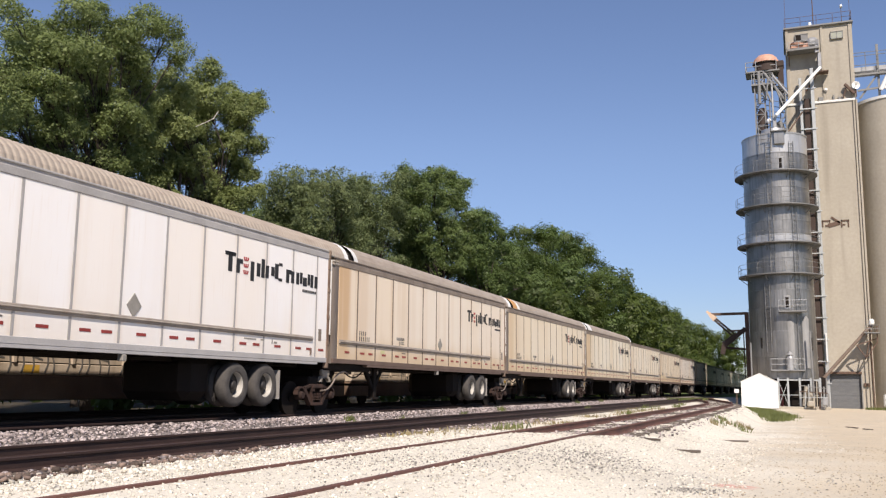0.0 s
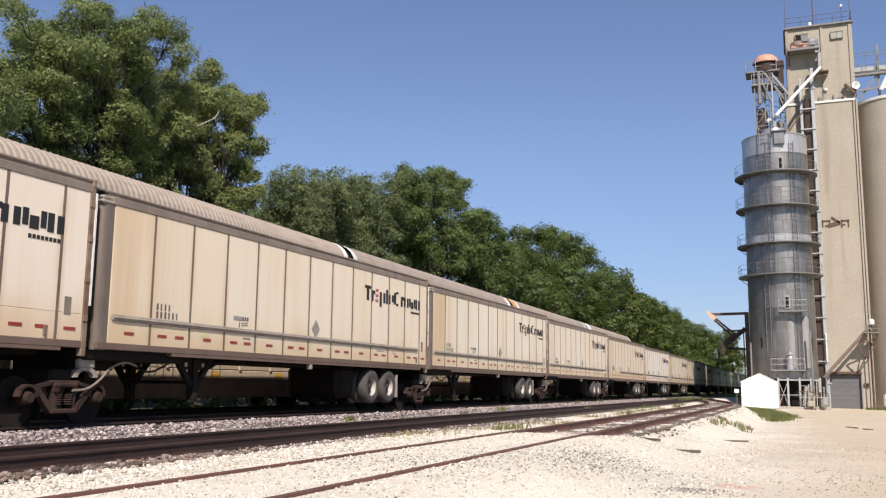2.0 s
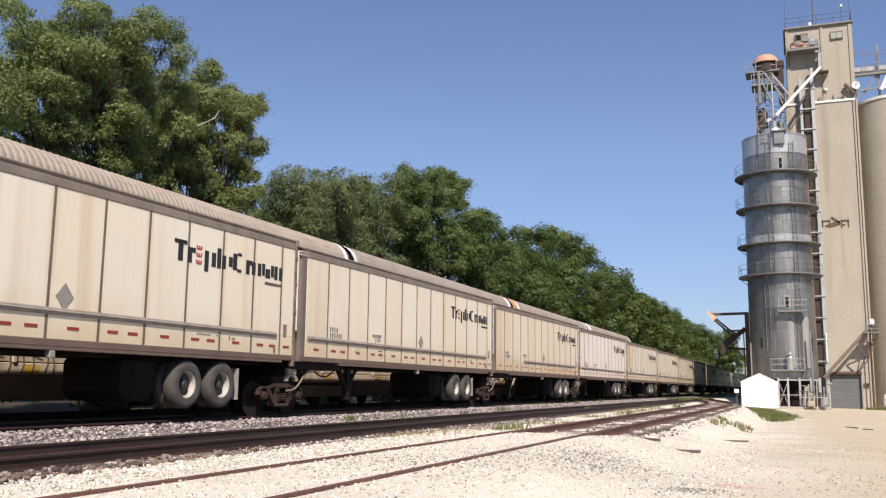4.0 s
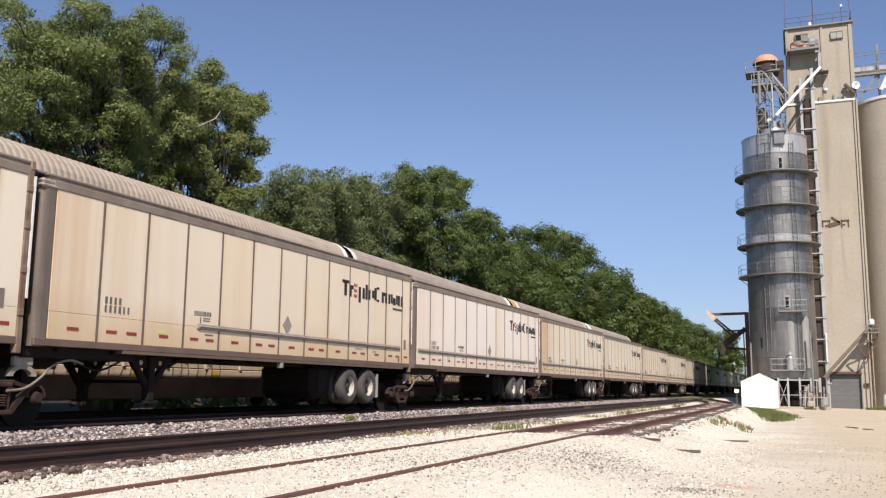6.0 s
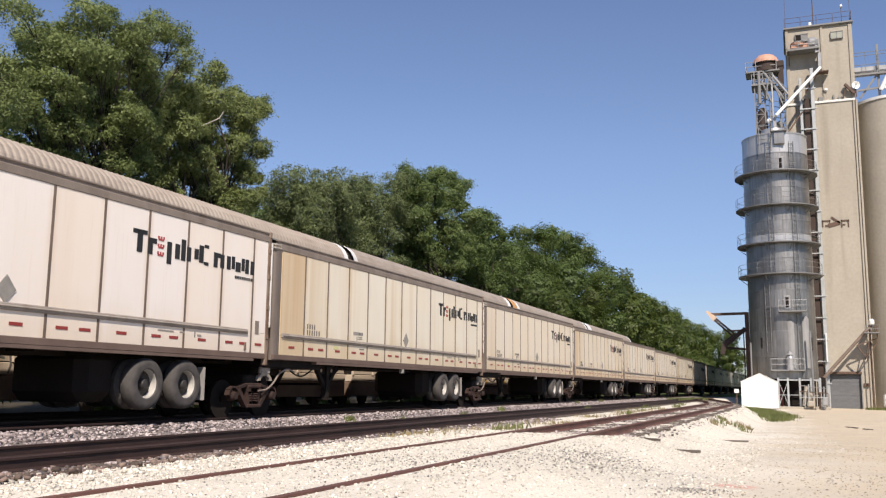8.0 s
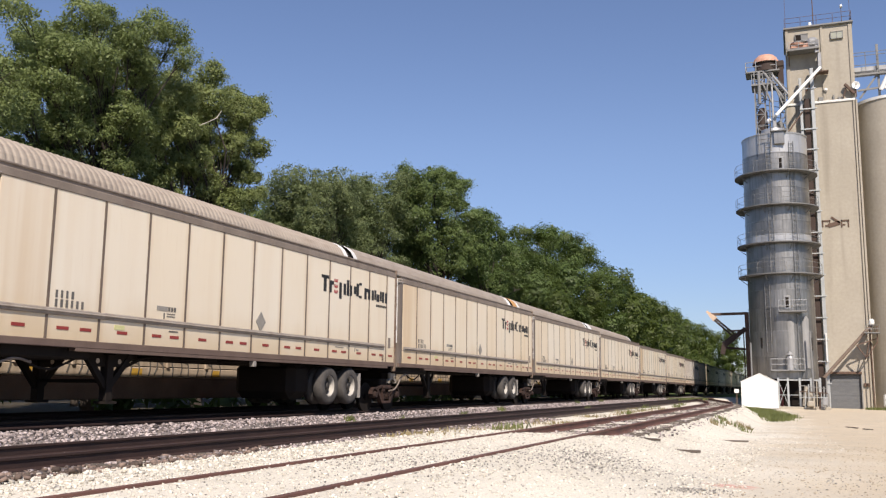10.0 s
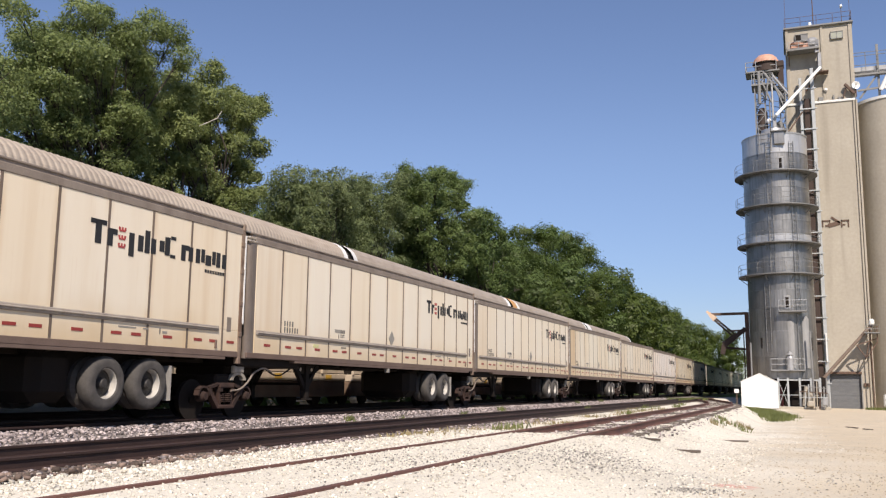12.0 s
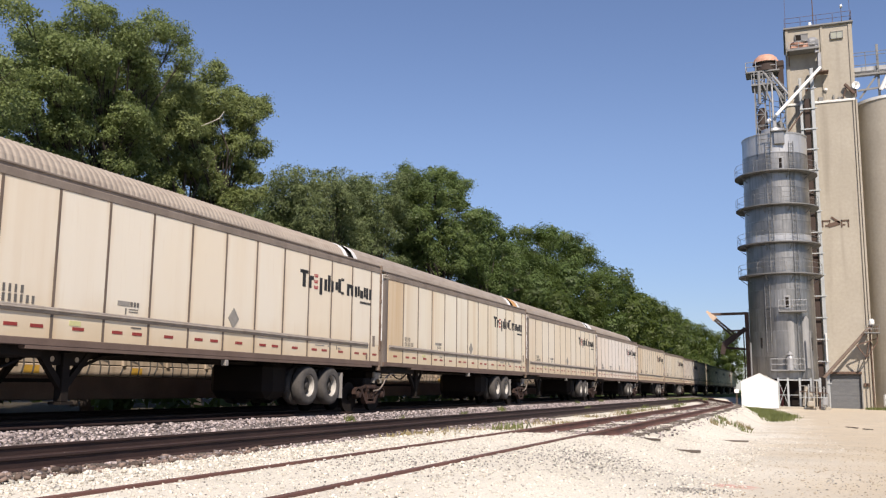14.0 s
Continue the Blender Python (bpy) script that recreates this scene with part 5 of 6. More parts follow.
def build_top_works():
    """The leg head platform over the dryer and the spouts between it and the headhouse."""
    t = thing("leg_head_platform", "steel lattice leg head platform with orange drive", "leg platform")
    f = ep("platform_floor", B(-3.45, -0.1, 95.4, 97.6, 34.45, 34.62, bev=0.02), STEEL_P, t)
    ep("handrail", railing(bmesh.new(), [(-0.4, 95.4, 34.6), (-1.4, 95.4, 34.6), (-2.4, 95.4, 34.6), (-3.4, 95.4, 34.6), (-3.4, 97.5, 34.6)], 1.0, 0.04), STEEL, f)
    dome = lathe([(1.32, 35.55), (1.3, 35.75), (1.12, 36.1), (0.8, 36.4), (0.35, 36.56), (0.01, 36.6)], 22)
    ep("dome_cover", shifted(dome, (-1.42, 96.4, 0)), ORANGE, f, "sun-faded orange drive cover", smooth=True)
    ep("cover_skirt", shifted(lathe([(1.1, 34.62), (1.12, 35.55)], 22), (-1.42, 96.4, 0)), SHAFT, f, smooth=True)
    ep("drive_motor", box(B(-2.3, -1.7, 95.5, 96.1, 34.7, 35.6, bev=0.1), -1.5, -1.1, 95.5, 96.0, 34.65, 35.2, bev=0.05), SHAFT, f)
    ep("leg_casing", box(B(-0.3, 0.28, 96.0, 97.0, 30.6, 35.6, bev=0.05), -0.6, 0.35, 95.9, 97.1, 35.0, 35.7, bev=0.1), SHAFT, t, "dark leg casing")
    for x in (-2.6, -1.65, -0.2, 0.35):
        for y in (95.4, 97.4):
            ep("lattice_post", beam(bmesh.new(), (x, y, 27.2), (x, y, 34.5 if x < -1 else 31.9), 0.12, 0.12), STEEL_P, t)
    for k in range(6):
        z = 27.6 + 1.15 * k
        for y in (95.4, 97.4):
            bars = [((-2.6, z), (-1.65, z), 0.09), ((-2.6 if k % 2 else -1.65, z), (-1.65 if k % 2 else -2.6, z + 1.15), 0.08)]
            if k < 4:
                bars += [((-0.2, z), (0.35, z), 0.09), ((-0.2 if k % 2 else 0.35, z), (0.35 if k % 2 else -0.2, z + 1.15), 0.07), ((-1.65, z + 0.4), (-0.2, z), 0.06)]
            for p, q, w in bars:
                ep("lattice_brace", beam(bmesh.new(), (p[0], y, p[1]), (q[0], y, q[1]), w, w), CATW, t)
    mp = ep("mid_platform", B(-2.9, -0.6, 95.1, 97.5, 32.95, 33.12), STEEL_P, t)
    ep("handrail", railing(bmesh.new(), [(-0.8, 95.15, 33.1), (-1.8, 95.15, 33.1), (-2.85, 95.15, 33.1), (-2.85, 97.4, 33.1)], 1.05, 0.035), STEEL, mp)
    ep("surge_bin", shifted(lathe([(0.3, 27.5), (0.5, 28.2), (0.5, 30.2), (0.2, 30.7), (0.01, 30.75)], 20), (-1.95, 95.9, 0)), SHAFT, t, "dark surge bin", smooth=True)
    ep("lower_bin", shifted(lathe([(0.55, 27.4), (0.62, 27.9), (0.4, 29.0), (0.01, 29.3)], 20), (-0.35, 96.2, 0)), STEEL_P, t, smooth=True)
    ep("valve_ball", shifted(lathe([(0.01, 28.75), (0.2, 28.85), (0.26, 29.05), (0.18, 29.25), (0.01, 29.3)], 14), (-1.34, 95.1, 0)), WHITE, t, smooth=True)
    for p, q, r in (((-1.6, 95.2, 34.2), (0.3, 95.6, 31.2), 0.2), ((-1.25, 95.1, 33.6), (-1.5, 95.1, 31.4), 0.12), ((-1.0, 95.3, 34.2), (0.6, 95.4, 31.8), 0.15), ((-0.92, 95.0, 27.8), (-0.92, 95.2, 33.0), 0.14),
                    ((-1.2, 95.1, 27.8), (-1.2, 95.2, 31.5), 0.09), ((-1.9, 95.2, 33.4), (-1.0, 95.1, 31.0), 0.12), ((-0.6, 95.2, 32.6), (0.3, 95.2, 30.0), 0.1), ((-2.15, 95.2, 34.4), (-2.15, 95.2, 31.0), 0.22), ((0.44, 95.2, 27.7), (1.9, 95.8, 29.9), 0.1)):
        ep("spout", T(p, q, 0.75 * r, seg=10), BROWN if p[0] > 0 else STEEL if r in (0.15, 0.14) else STEEL_P, t)
    st = bmesh.new()
    for k in range(10):
        box(st, -1.5 + 0.2 * k, -1.26 + 0.2 * k, 95.7, 96.2, 34.2 - 0.27 * k, 34.26 - 0.27 * k)
    for d in (0, 0.55, 1.05):
        beam(st, (-1.5, 95.7, 34.1 + d), (0.5, 95.7, 31.4 + d), 0.05, 0.08)
    for k in range(5):
        beam(st, (-1.4 + 0.45 * k, 95.7, 34.0 - 0.6 * k), (-1.4 + 0.45 * k, 95.7, 35.0 - 0.6 * k), 0.05, 0.05)
    ep("stair", st, CATW, t, "steep open steel stair with rails")
    w = thing("grain_spout", "long straight white grain spout pipe", "grain spout")
    ep("pipe", T((-0.65, 94.0, 29.23), (3.87, 98.4, 35.25), 0.16, seg=14), WHITE, w)
    ep("outlet_box", box(B(-0.98, -0.62, 94.3, 94.9, 27.4, 29.4, bev=0.05), 3.7, 4.05, 99, 99.6, 35.3, 37.2, bev=0.04), STEEL, w)
    ep("bracket", beam(B(3.6, 4.7, 98.9, 100, 35.0, 35.1), (3.6, 99.2, 34.9), (2.4, 99.6, 33.2), 0.12, 0.15), BROWN, w)
    # gallery between the headhouse and the far bins
    g = thing("conveyor_gallery", "rail-sided overhead conveyor gallery of galvanised steel", "conveyor")
    ep("trough", B(7.2, 16, 101.6, 102.3, 35.4, 35.9, bev=0.03), STEEL, g)
    ep("walkway", B(7.2, 16, 101.0, 101.6, 34.8, 35.0), STEEL_P, g)
    for k in range(8):
        ep("rail_post", T((7.2 + 1.2 * k, 101.0, 35.0), (7.2 + 1.2 * k, 101.0, 37.3), 0.035, seg=6), STEEL_P, g)
    for h in (35.92, 36.95, 37.3):
        ep("handrail", T((7.2, 101.0, h), (15.6, 101.0, h), 0.035, seg=6), STEEL_P, g)
    sup = bmesh.new()
    beam(sup, (9.6, 101.5, 32.2), (9.6, 101.5, 38.2), 0.22, 0.22)
    beam(sup, (10.9, 101.5, 32.2), (10.9, 101.5, 38.4), 0.22, 0.22)
    beam(sup, (7.7, 101.4, 32.4), (9.6, 101.4, 35.0), 0.18, 0.18)
    beam(sup, (7.5, 101.2, 33.2), (12, 101.2, 33.5), 0.15, 0.2)
    ep("support", sup, STEEL_P, g)
    ep("down_spout", tube(T((9.7, 100.9, 33.0), (11.8, 100.9, 37.4), 0.2, seg=10), (10.2, 100.9, 33.0), (10.9, 100.9, 33.9), 0.3), WHITE, g, "pale grain down spout")
    d = thing("dish_antenna", "white dish antenna on the elevator roof edge", "antenna")
    dish = lathe([(0.01, 0.12), (0.2, 0.09), (0.38, 0.0), (0.42, 0.02), (0.2, 0.13), (0.01, 0.16)], 20)
    dish.transform(Matrix.Translation((7.25, 99.6, 33.35)) @ pose(0, 0, 0, 90, 0, 10) @ pose(0, 0, 0, 180, 0, 0))
    ep("dish", dish, WHITE, d)
    ep("mount", tube(T((7.25, 99.75, 32.1), (7.25, 99.75, 33.3), 0.05), (7.25, 99.2, 33.35), (7.25, 99.6, 33.35), 0.05), BROWN, d)
    u = thing("roof_vents", "small vents and boxes along the elevator roof edge", "roof vents")
    bx = bmesh.new()
    for x, w2, h in ((3.6, 0.5, 0.5), (5.0, 0.18, 0.6), (5.5, 0.25, 0.35), (5.85, 0.25, 0.4)):
        box(bx, x, x + w2, 99.9, 100.08, 32.05, 32.05 + h, bev=0.04)
    ep("vent", bx, STEEL_P, u)
    ep("lamp", shifted(lathe([(0.01, 33.45), (0.18, 33.38), (0.2, 33.2), (0.01, 33.05)], 12), (4.35, 99.9, 0)), WHITE, u)
    ep("flood_arm", beam(beam(bmesh.new(), (6.2, 99.7, 33.6), (7.1, 99.7, 32.5), 0.35, 0.25), (6.0, 99.8, 32.2), (6.4, 99.7, 33.5), 0.1, 0.1), BROWN, u)


build_top_works()


def build_yard():
    a = thing("truck_auger", "inclined brown grain auger over the truck door", "grain auger")
    ep("tube", T((2.55, 98.2, 3.0), (7.25, 98.6, 8.3), 0.16, seg=12), AUGER, a)
    ep("head_box", B(7.0, 7.5, 98.2, 99.0, 8.25, 8.9, bev=0.14), WHITE, a)
    ep("hopper", shifted(lathe([(0.2, 1.0), (0.22, 1.6), (0.4, 2.4), (0.25, 3.1), (0.01, 3.2)], 12), (2.5, 98.2, 0)), DARK, a)
    fr = bmesh.new()
    for p, q in (((5.8, 98.3, 6.3), (6.6, 98.5, 5.1)), ((7.2, 98.5, 7.8), (6.6, 98.5, 5.1)), ((7.7, 98.5, 6.6), (6.6, 98.5, 5.1)), ((7.7, 98.5, 6.6), (7.7, 98.5, 8.2)), ((5.8, 98.3, 6.3), (7.7, 98.5, 7.0)), ((6.6, 98.5, 5.1), (6.6, 100, 5.1))):
        beam(fr, p, q, 0.1, 0.1)
    ep("brace", fr, BROWN, a)
    ep("platform", B(6.5, 7.9, 97.8, 99.0, 7.45, 7.55), STEEL_P, a)
    ep("handrail", railing(bmesh.new(), [(6.6, 97.85, 7.55), (7.3, 97.85, 7.55), (7.9, 97.85, 7.55)], 0.7, 0.022), STEEL_P, a)
    ep("rail_leg", T((8.6, 98.5, -0.2), (8.6, 98.5, 7.5), 0.08), STEEL_P, a)
    ep("rail_leg", T((7.15, 98.9, -0.2), (7.1, 98.9, 8), 0.06), BROWN, a)

    s = thing("shed", "small bright white gabled storage shed", "shed", m=None)
    x0, x1, xm = -4.68, -1.56, -3.08
    bm = bmesh.new()
    prof = [(x0, 0.2), (x1, 0.2), (x1, 2.57), (xm, 3.3), (x0, 2.57)]
    fa = [bm.verts.new((x, 88.0, z)) for x, z in prof]
    fb = [bm.verts.new((x, 92.0 if x < -3 else 91.0, z)) for x, z in prof]
    bm.faces.new(fa[::-1])
    bm.faces.new(fb)
    for i in range(5):
        j = (i + 1) % 5
        bm.faces.new((fa[i], fa[j], fb[j], fb[i]))
    bmesh.ops.recalc_face_normals(bm, faces=bm.faces[:])
    ep("wall", bm, SHED_W, s)
    rf = bmesh.new()
    beam(rf, (x0 - 0.1, 89.55, 2.55), (xm, 89.55, 3.34), 3.2, 0.05)
    beam(rf, (x1 + 0.1, 89.35, 2.55), (xm, 89.35, 3.34), 2.8, 0.05)
    ep("roof", rf, WHITE, s)
    bd = bmesh.new()
    for k in range(9):
        x = x0 + 0.18 + 0.34 * k
        box(bd, x, x + 0.025, 87.985, 88.0, 0.25, 2.55)
    ep("batten", bd, SHED_W, s)
    ep("corner_trim", box(B(x0 - 0.02, x0 + 0.08, 87.97, 88.03, 0.2, 2.57), x1 - 0.08, x1 + 0.02, 87.97, 88.03, 0.2, 2.57), WHITE, s)
    sg = thing("switch_sign", "small white trackside sign on a post", "sign")
    ep("plate", B(-5.25, -4.85, 87.0, 87.04, 1.55, 1.9, bev=0.01), WHITE, sg)
    ep("post", T((-5.05, 87.06, 0), (-5.05, 87.06, 1.9), 0.04), BROWN, sg)

    c = thing("loading_conveyor", "brown overhead rail loading conveyor with orange nose", "conveyor")
    near = Matrix.Translation((0, 0, 1.8)) @ Matrix.Scale(0.89, 4) @ Matrix.Translation((0, 0, -1.8))

    def girder(name, bm, material, label=""):
        bm.transform(near)
        return ep(name, bm, material, c, label)

    girder("boom", beam(beam(bmesh.new(), (-8.75, 110, 10.35), (-6.15, 110, 8.05), 0.3, 0.22), (-8.6, 110, 9.9), (-6.3, 110, 7.75), 0.3, 0.22), SHAFT)
    nose = tube(bmesh.new(), (-9.4, 110, 10.95), (-8.45, 110, 9.97), 0.14, 0.42, seg=4)
    girder("nose", nose, NOSE, "weathered orange and white tapered nose")
    girder("top_chord", beam(bmesh.new(), (-8.9, 110, 10.55), (-4.9, 110, 10.6), 0.25, 0.3), BROWN)
    girder("mast", beam(bmesh.new(), (-4.95, 110, -1), (-4.95, 110, 10.7), 0.45, 0.45), BROWN)
    girder("strut", beam(bmesh.new(), (-6.7, 110, 8.6), (-5.0, 110, 8.65), 0.2, 0.2), BROWN)
    girder("lower_chute", beam(beam(beam(bmesh.new(), (-5.1, 110, 8.8), (-6.3, 110, 7.95), 0.5, 0.5), (-6.2, 110, 8.0), (-7.6, 110, 7.0), 0.6, 0.65), (-7.55, 110, 7.05), (-7.75, 110, 5.9), 0.5, 0.5), SHAFT, "dark drooping loading chute")
    girder("strut", beam(bmesh.new(), (-7.6, 110, 6.7), (-5.0, 110, 6.45), 0.25, 0.25), SHAFT)
    girder("pipe", beam(bmesh.new(), (-5.35, 109.8, -1), (-5.35, 109.8, 9.0), 0.12, 0.12), SHAFT)

    b = thing("chemical_tank", "white plastic tank in a wire cage", "tank")
    ep("tank", B(8.0, 9.2, 99, 100, 0.3, 1.5, bev=0.12), WHITE, b)
    cg = bmesh.new()
    for k in range(5):
        box(cg, 8.0 + 0.29 * k, 8.03 + 0.29 * k, 98.95, 98.99, 0.2, 1.55)
    for z in (0.5, 1.0, 1.5):
        box(cg, 7.98, 9.22, 98.95, 98.99, z, z + 0.04)
    ep("cage", cg, STEEL, b)
    ep("pallet", B(7.95, 9.25, 98.9, 100.1, 0.0, 0.25, bev=0.01), DARK, b)


build_yard()


# ---- plants ----
def leaf_cloud(centres, radii, count, size, rng, droop=0.0):
    """Small leaves gathered in clumps: their corners and faces."""
    w = radii ** 2.0
    idx = rng.choice(len(centres), count, p=w / w.sum())
    d = rng.normal(size=(count, 3))
    d /= np.linalg.norm(d, axis=1)[:, None]
    rad = rng.uniform(0.0, 1.0, count) ** 0.45
    p = centres[idx] + d * (radii[idx] * rad)[:, None] * np.array([1.0, 1.0, 0.72])
    p[:, 2] -= droop * rng.exponential(0.5, count) * radii[idx]
    u = rng.normal(size=(count, 3))
    u[:, 2] -= droop * 1.5
    u /= np.linalg.norm(u, axis=1)[:, None]
    v = np.cross(u, rng.normal(size=(count, 3)) + 0.4 * d)
    v /= np.linalg.norm(v, axis=1)[:, None]
    s = (size * rng.lognormal(0, 0.3, count))[:, None]
    a, b = u * s, v * s * (0.34 if droop else 0.5)
    quad = np.stack([p - a, p + b * 0.9 - a * 0.1, p + a, p - b * 0.9 - a * 0.1], 1).reshape(-1, 3)
    return quad, np.arange(4 * count).reshape(-1, 4)


def build_tree(seed, height, lobes, leaf, leaves, size, clump=0.5, limbs=(), dense=15, loose=0.7):
    """A tree at the origin: meshes of its trunk with limbs, and of its crown: leafy clumps set round a few lobes, each clump a dome of small leaves that face out of it."""
    rng = np.random.default_rng(seed)
    bm = bmesh.new()
    pts = [Vector((0, 0, -0.6))]
    for k in range(1, 8):
        pts.append(Vector((rng.normal(0, 0.016) * height, rng.normal(0, 0.016) * height, height * 0.84 * k / 7)))
    r0 = height * 0.017
    for k in range(7):
        tube(bm, pts[k], pts[k + 1], r0 * (1 - k / 7.6), r0 * (1 - (k + 1) / 7.6), 8, caps=False)
    tufts_at = []
    for x, y, z, r in lobes:
        h = min(max(0.66 * z, 0.12 * height), 0.8 * height)
        k = h / (0.84 * height) * 7
        i = min(int(k), 6)
        root, tip = pts[i].lerp(pts[i + 1], k - i), Vector((x, y, z))
        mid = root.lerp(tip, 0.5) + Vector((rng.normal(0, 0.3), rng.normal(0, 0.3), 0.25))
        rr = r0 * 0.4 * (1.1 - h / height)
        tube(bm, root, mid, rr, rr * 0.7, 6, caps=False)
        tube(bm, mid, tip, rr * 0.7, rr * 0.35, 5, caps=False)
        for q in range(int(dense * (r / (1.9 * clump)) ** 2) + 6):
            d = Vector(rng.normal(size=3)).normalized()
            d.z = d.z * 0.85 + 0.15
            end = tip + d * r * (rng.uniform(0.55, 1.05) if loose > 0.5 else rng.uniform(0.6, 0.85))
            tufts_at.append((*end, clump * rng.uniform(0.6, 1.35), *d))
            if q % 2:
                tube(bm, mid.lerp(tip, rng.uniform(0.3, 1)), end, rr * 0.3, rr * 0.1, 4, caps=False)
    for line in limbs:
        rr = 0.2 if line[0][1] < 1 else 0.1
        for k, (p, q) in enumerate(zip(line, line[1:])):
            ra, rb = (rr * (1 - 0.8 * j / (len(line) - 1)) for j in (k, k + 1))
            tube(bm, (0.3, *p), (0.3 + 0.05 * k, *q), 0.8 * ra, 0.8 * rb, 8, caps=False)
    L = np.array(tufts_at)
    w = L[:, 3] ** 2
    idx = rng.choice(len(L), leaves, p=w / w.sum())
    d = rng.normal(size=(leaves, 3))
    d += 0.75 * L[idx, 4:] + np.array([0, 0, 0.35])
    d /= np.linalg.norm(d, axis=1)[:, None]
    lump = 1 + 0.3 * np.sin(5.1 * d[:, 0] + 1.7 * idx) * np.sin(4.3 * d[:, 1] + 2.9 * idx) + 0.2 * np.sin(7 * d[:, 2] + idx)
    rad = rng.uniform(0.1, 1.0, leaves) ** 0.4 * lump + rng.exponential(0.25 * loose, leaves)
    c = L[idx, :3] + d * (L[idx, 3] * rad)[:, None] * np.array([1.05, 1.05, 0.8])
    # each leaf's face leans out of its clump and lobe
    face = 0.6 * d + 0.8 * L[idx, 4:] + np.array([0, 0, 0.35]) + rng.normal(size=(leaves, 3)) * loose
    u = np.cross(face, rng.normal(size=(leaves, 3)))
    u /= np.linalg.norm(u, axis=1)[:, None]
    v = np.cross(face, u)
    v /= np.linalg.norm(v, axis=1)[:, None]
    s = (size * rng.lognormal(0, 0.3, leaves))[:, None]
    a, b = u * s, v * s * 0.5
    v3 = np.stack([c - a, c + a * 0.6 + b, c + a * 0.6 - b], 1).reshape(-1, 3)
    return mesh_of("trunk", bm, BARK), cloud("", v3, np.arange(3 * leaves).reshape(-1, 3), leaf)


def crown_lobes(seed, height, spread, bare=0.16, n=20):
    """An uneven crown of lobes, widest below its middle."""
    rng = np.random.default_rng(seed)
    out = []
    for k in range(n):
        h = (k + 0.5) / n
        wide = spread * (math.sin(math.pi * (0.2 + 0.72 * h)) ** 0.8) * rng.uniform(0.8, 1.1)
        ang = 2.4 * k + rng.uniform(-0.4, 0.4)
        r = wide * rng.uniform(0.36, 0.5)
        q = (wide - r) * (1.05 if k % 4 else 0.3)
        out.append((q * math.cos(ang), q * math.sin(ang), height * (bare + (0.93 - bare) * h), r))
    return out


def side_lobes(seed, rows, depth=1.3, back=2.4, shift=0.0, shrink=0.95):
    """Lobes set out along the line (metres along, height, radius), with fewer behind."""
    rng = np.random.default_rng(seed)
    out = []
    for k, (y, z, r) in enumerate(rows):
        out.append((rng.uniform(-0.3, depth), y + rng.normal(0, 0.1) + shift, z - 0.25, r * shrink))
        out.append((rng.uniform(-back, -0.5 * back), y * 0.85 + rng.normal(0, 0.3) + shift, z - 0.9, r * 0.9))
    return out


def plant(meshes, label, x, y, s=1.0, turn=0.0, group="trees along the line", sz=None):
    z = float(ground_z(x, y))
    t = thing("tree", label, "tree", group, pose(x, y, z, 0, 0, turn))
    for nm, me in zip(("trunk", "crown"), meshes):
        piece(nm, me, t, Matrix.Diagonal((s, s, sz or s, 1)))
    return t


WILLOW = build_tree(3, 18.0, side_lobes(31, [(-6.0, 16.1, 0.5), (-4.6, 14.85, 0.9), (-3.6, 15.2, 0.95), (-2.4, 17.4, 0.8), (-0.9, 18.0, 0.8), (0.1, 17.2, 0.95), (2.2, 18.8, 0.95), (3.6, 19.0, 0.75), (1.6, 17.3, 0.8), (-1.6, 15.7, 0.95), (-5.1, 14.0, 0.8),
                                              (-4.0, 13.5, 0.95), (-2.2, 13.9, 0.95), (-0.1, 15.4, 0.8), (-5.1, 12.2, 0.9), (-3.1, 12.1, 0.95), (-0.9, 12.7, 0.9), (1.6, 13.4, 0.75), (-4.6, 10.8, 0.9), (-1.9, 11.0, 0.95), (-2.5, 16.6, 0.7), (-1.0, 14.0, 0.9), (0.2, 13.6, 0.85), (1.5, 15.4, 0.85), (2.9, 16.0, 0.7), (0.8, 14.2, 0.85), (3.0, 14.6, 0.8), (2.8, 17.3, 0.85), (2.3, 16.4, 0.85), (3.6, 17.8, 0.6), (1.2, 16.4, 0.8), (0.6, 11.8, 0.9), (1.9, 12.2, 0.8)], shift=-0.5, shrink=0.82), LEAF_A, 205000, 0.06, 0.37,
                    [[(-0.6, 0.5), (-0.5, 10.8), (-0.35, 12.4), (-0.3, 14.4), (-0.2, 16.0)], [(-0.5, 10.4), (0.4, 12.4), (1.2, 14.6), (2.2, 17.6)], [(-0.4, 11.7), (-1.4, 13.4), (-2.0, 15.4), (-2.4, 17.0)], [(-1.1, 0.5), (-1.4, 10.5), (-2.6, 12.8), (-4.0, 14.6)]])
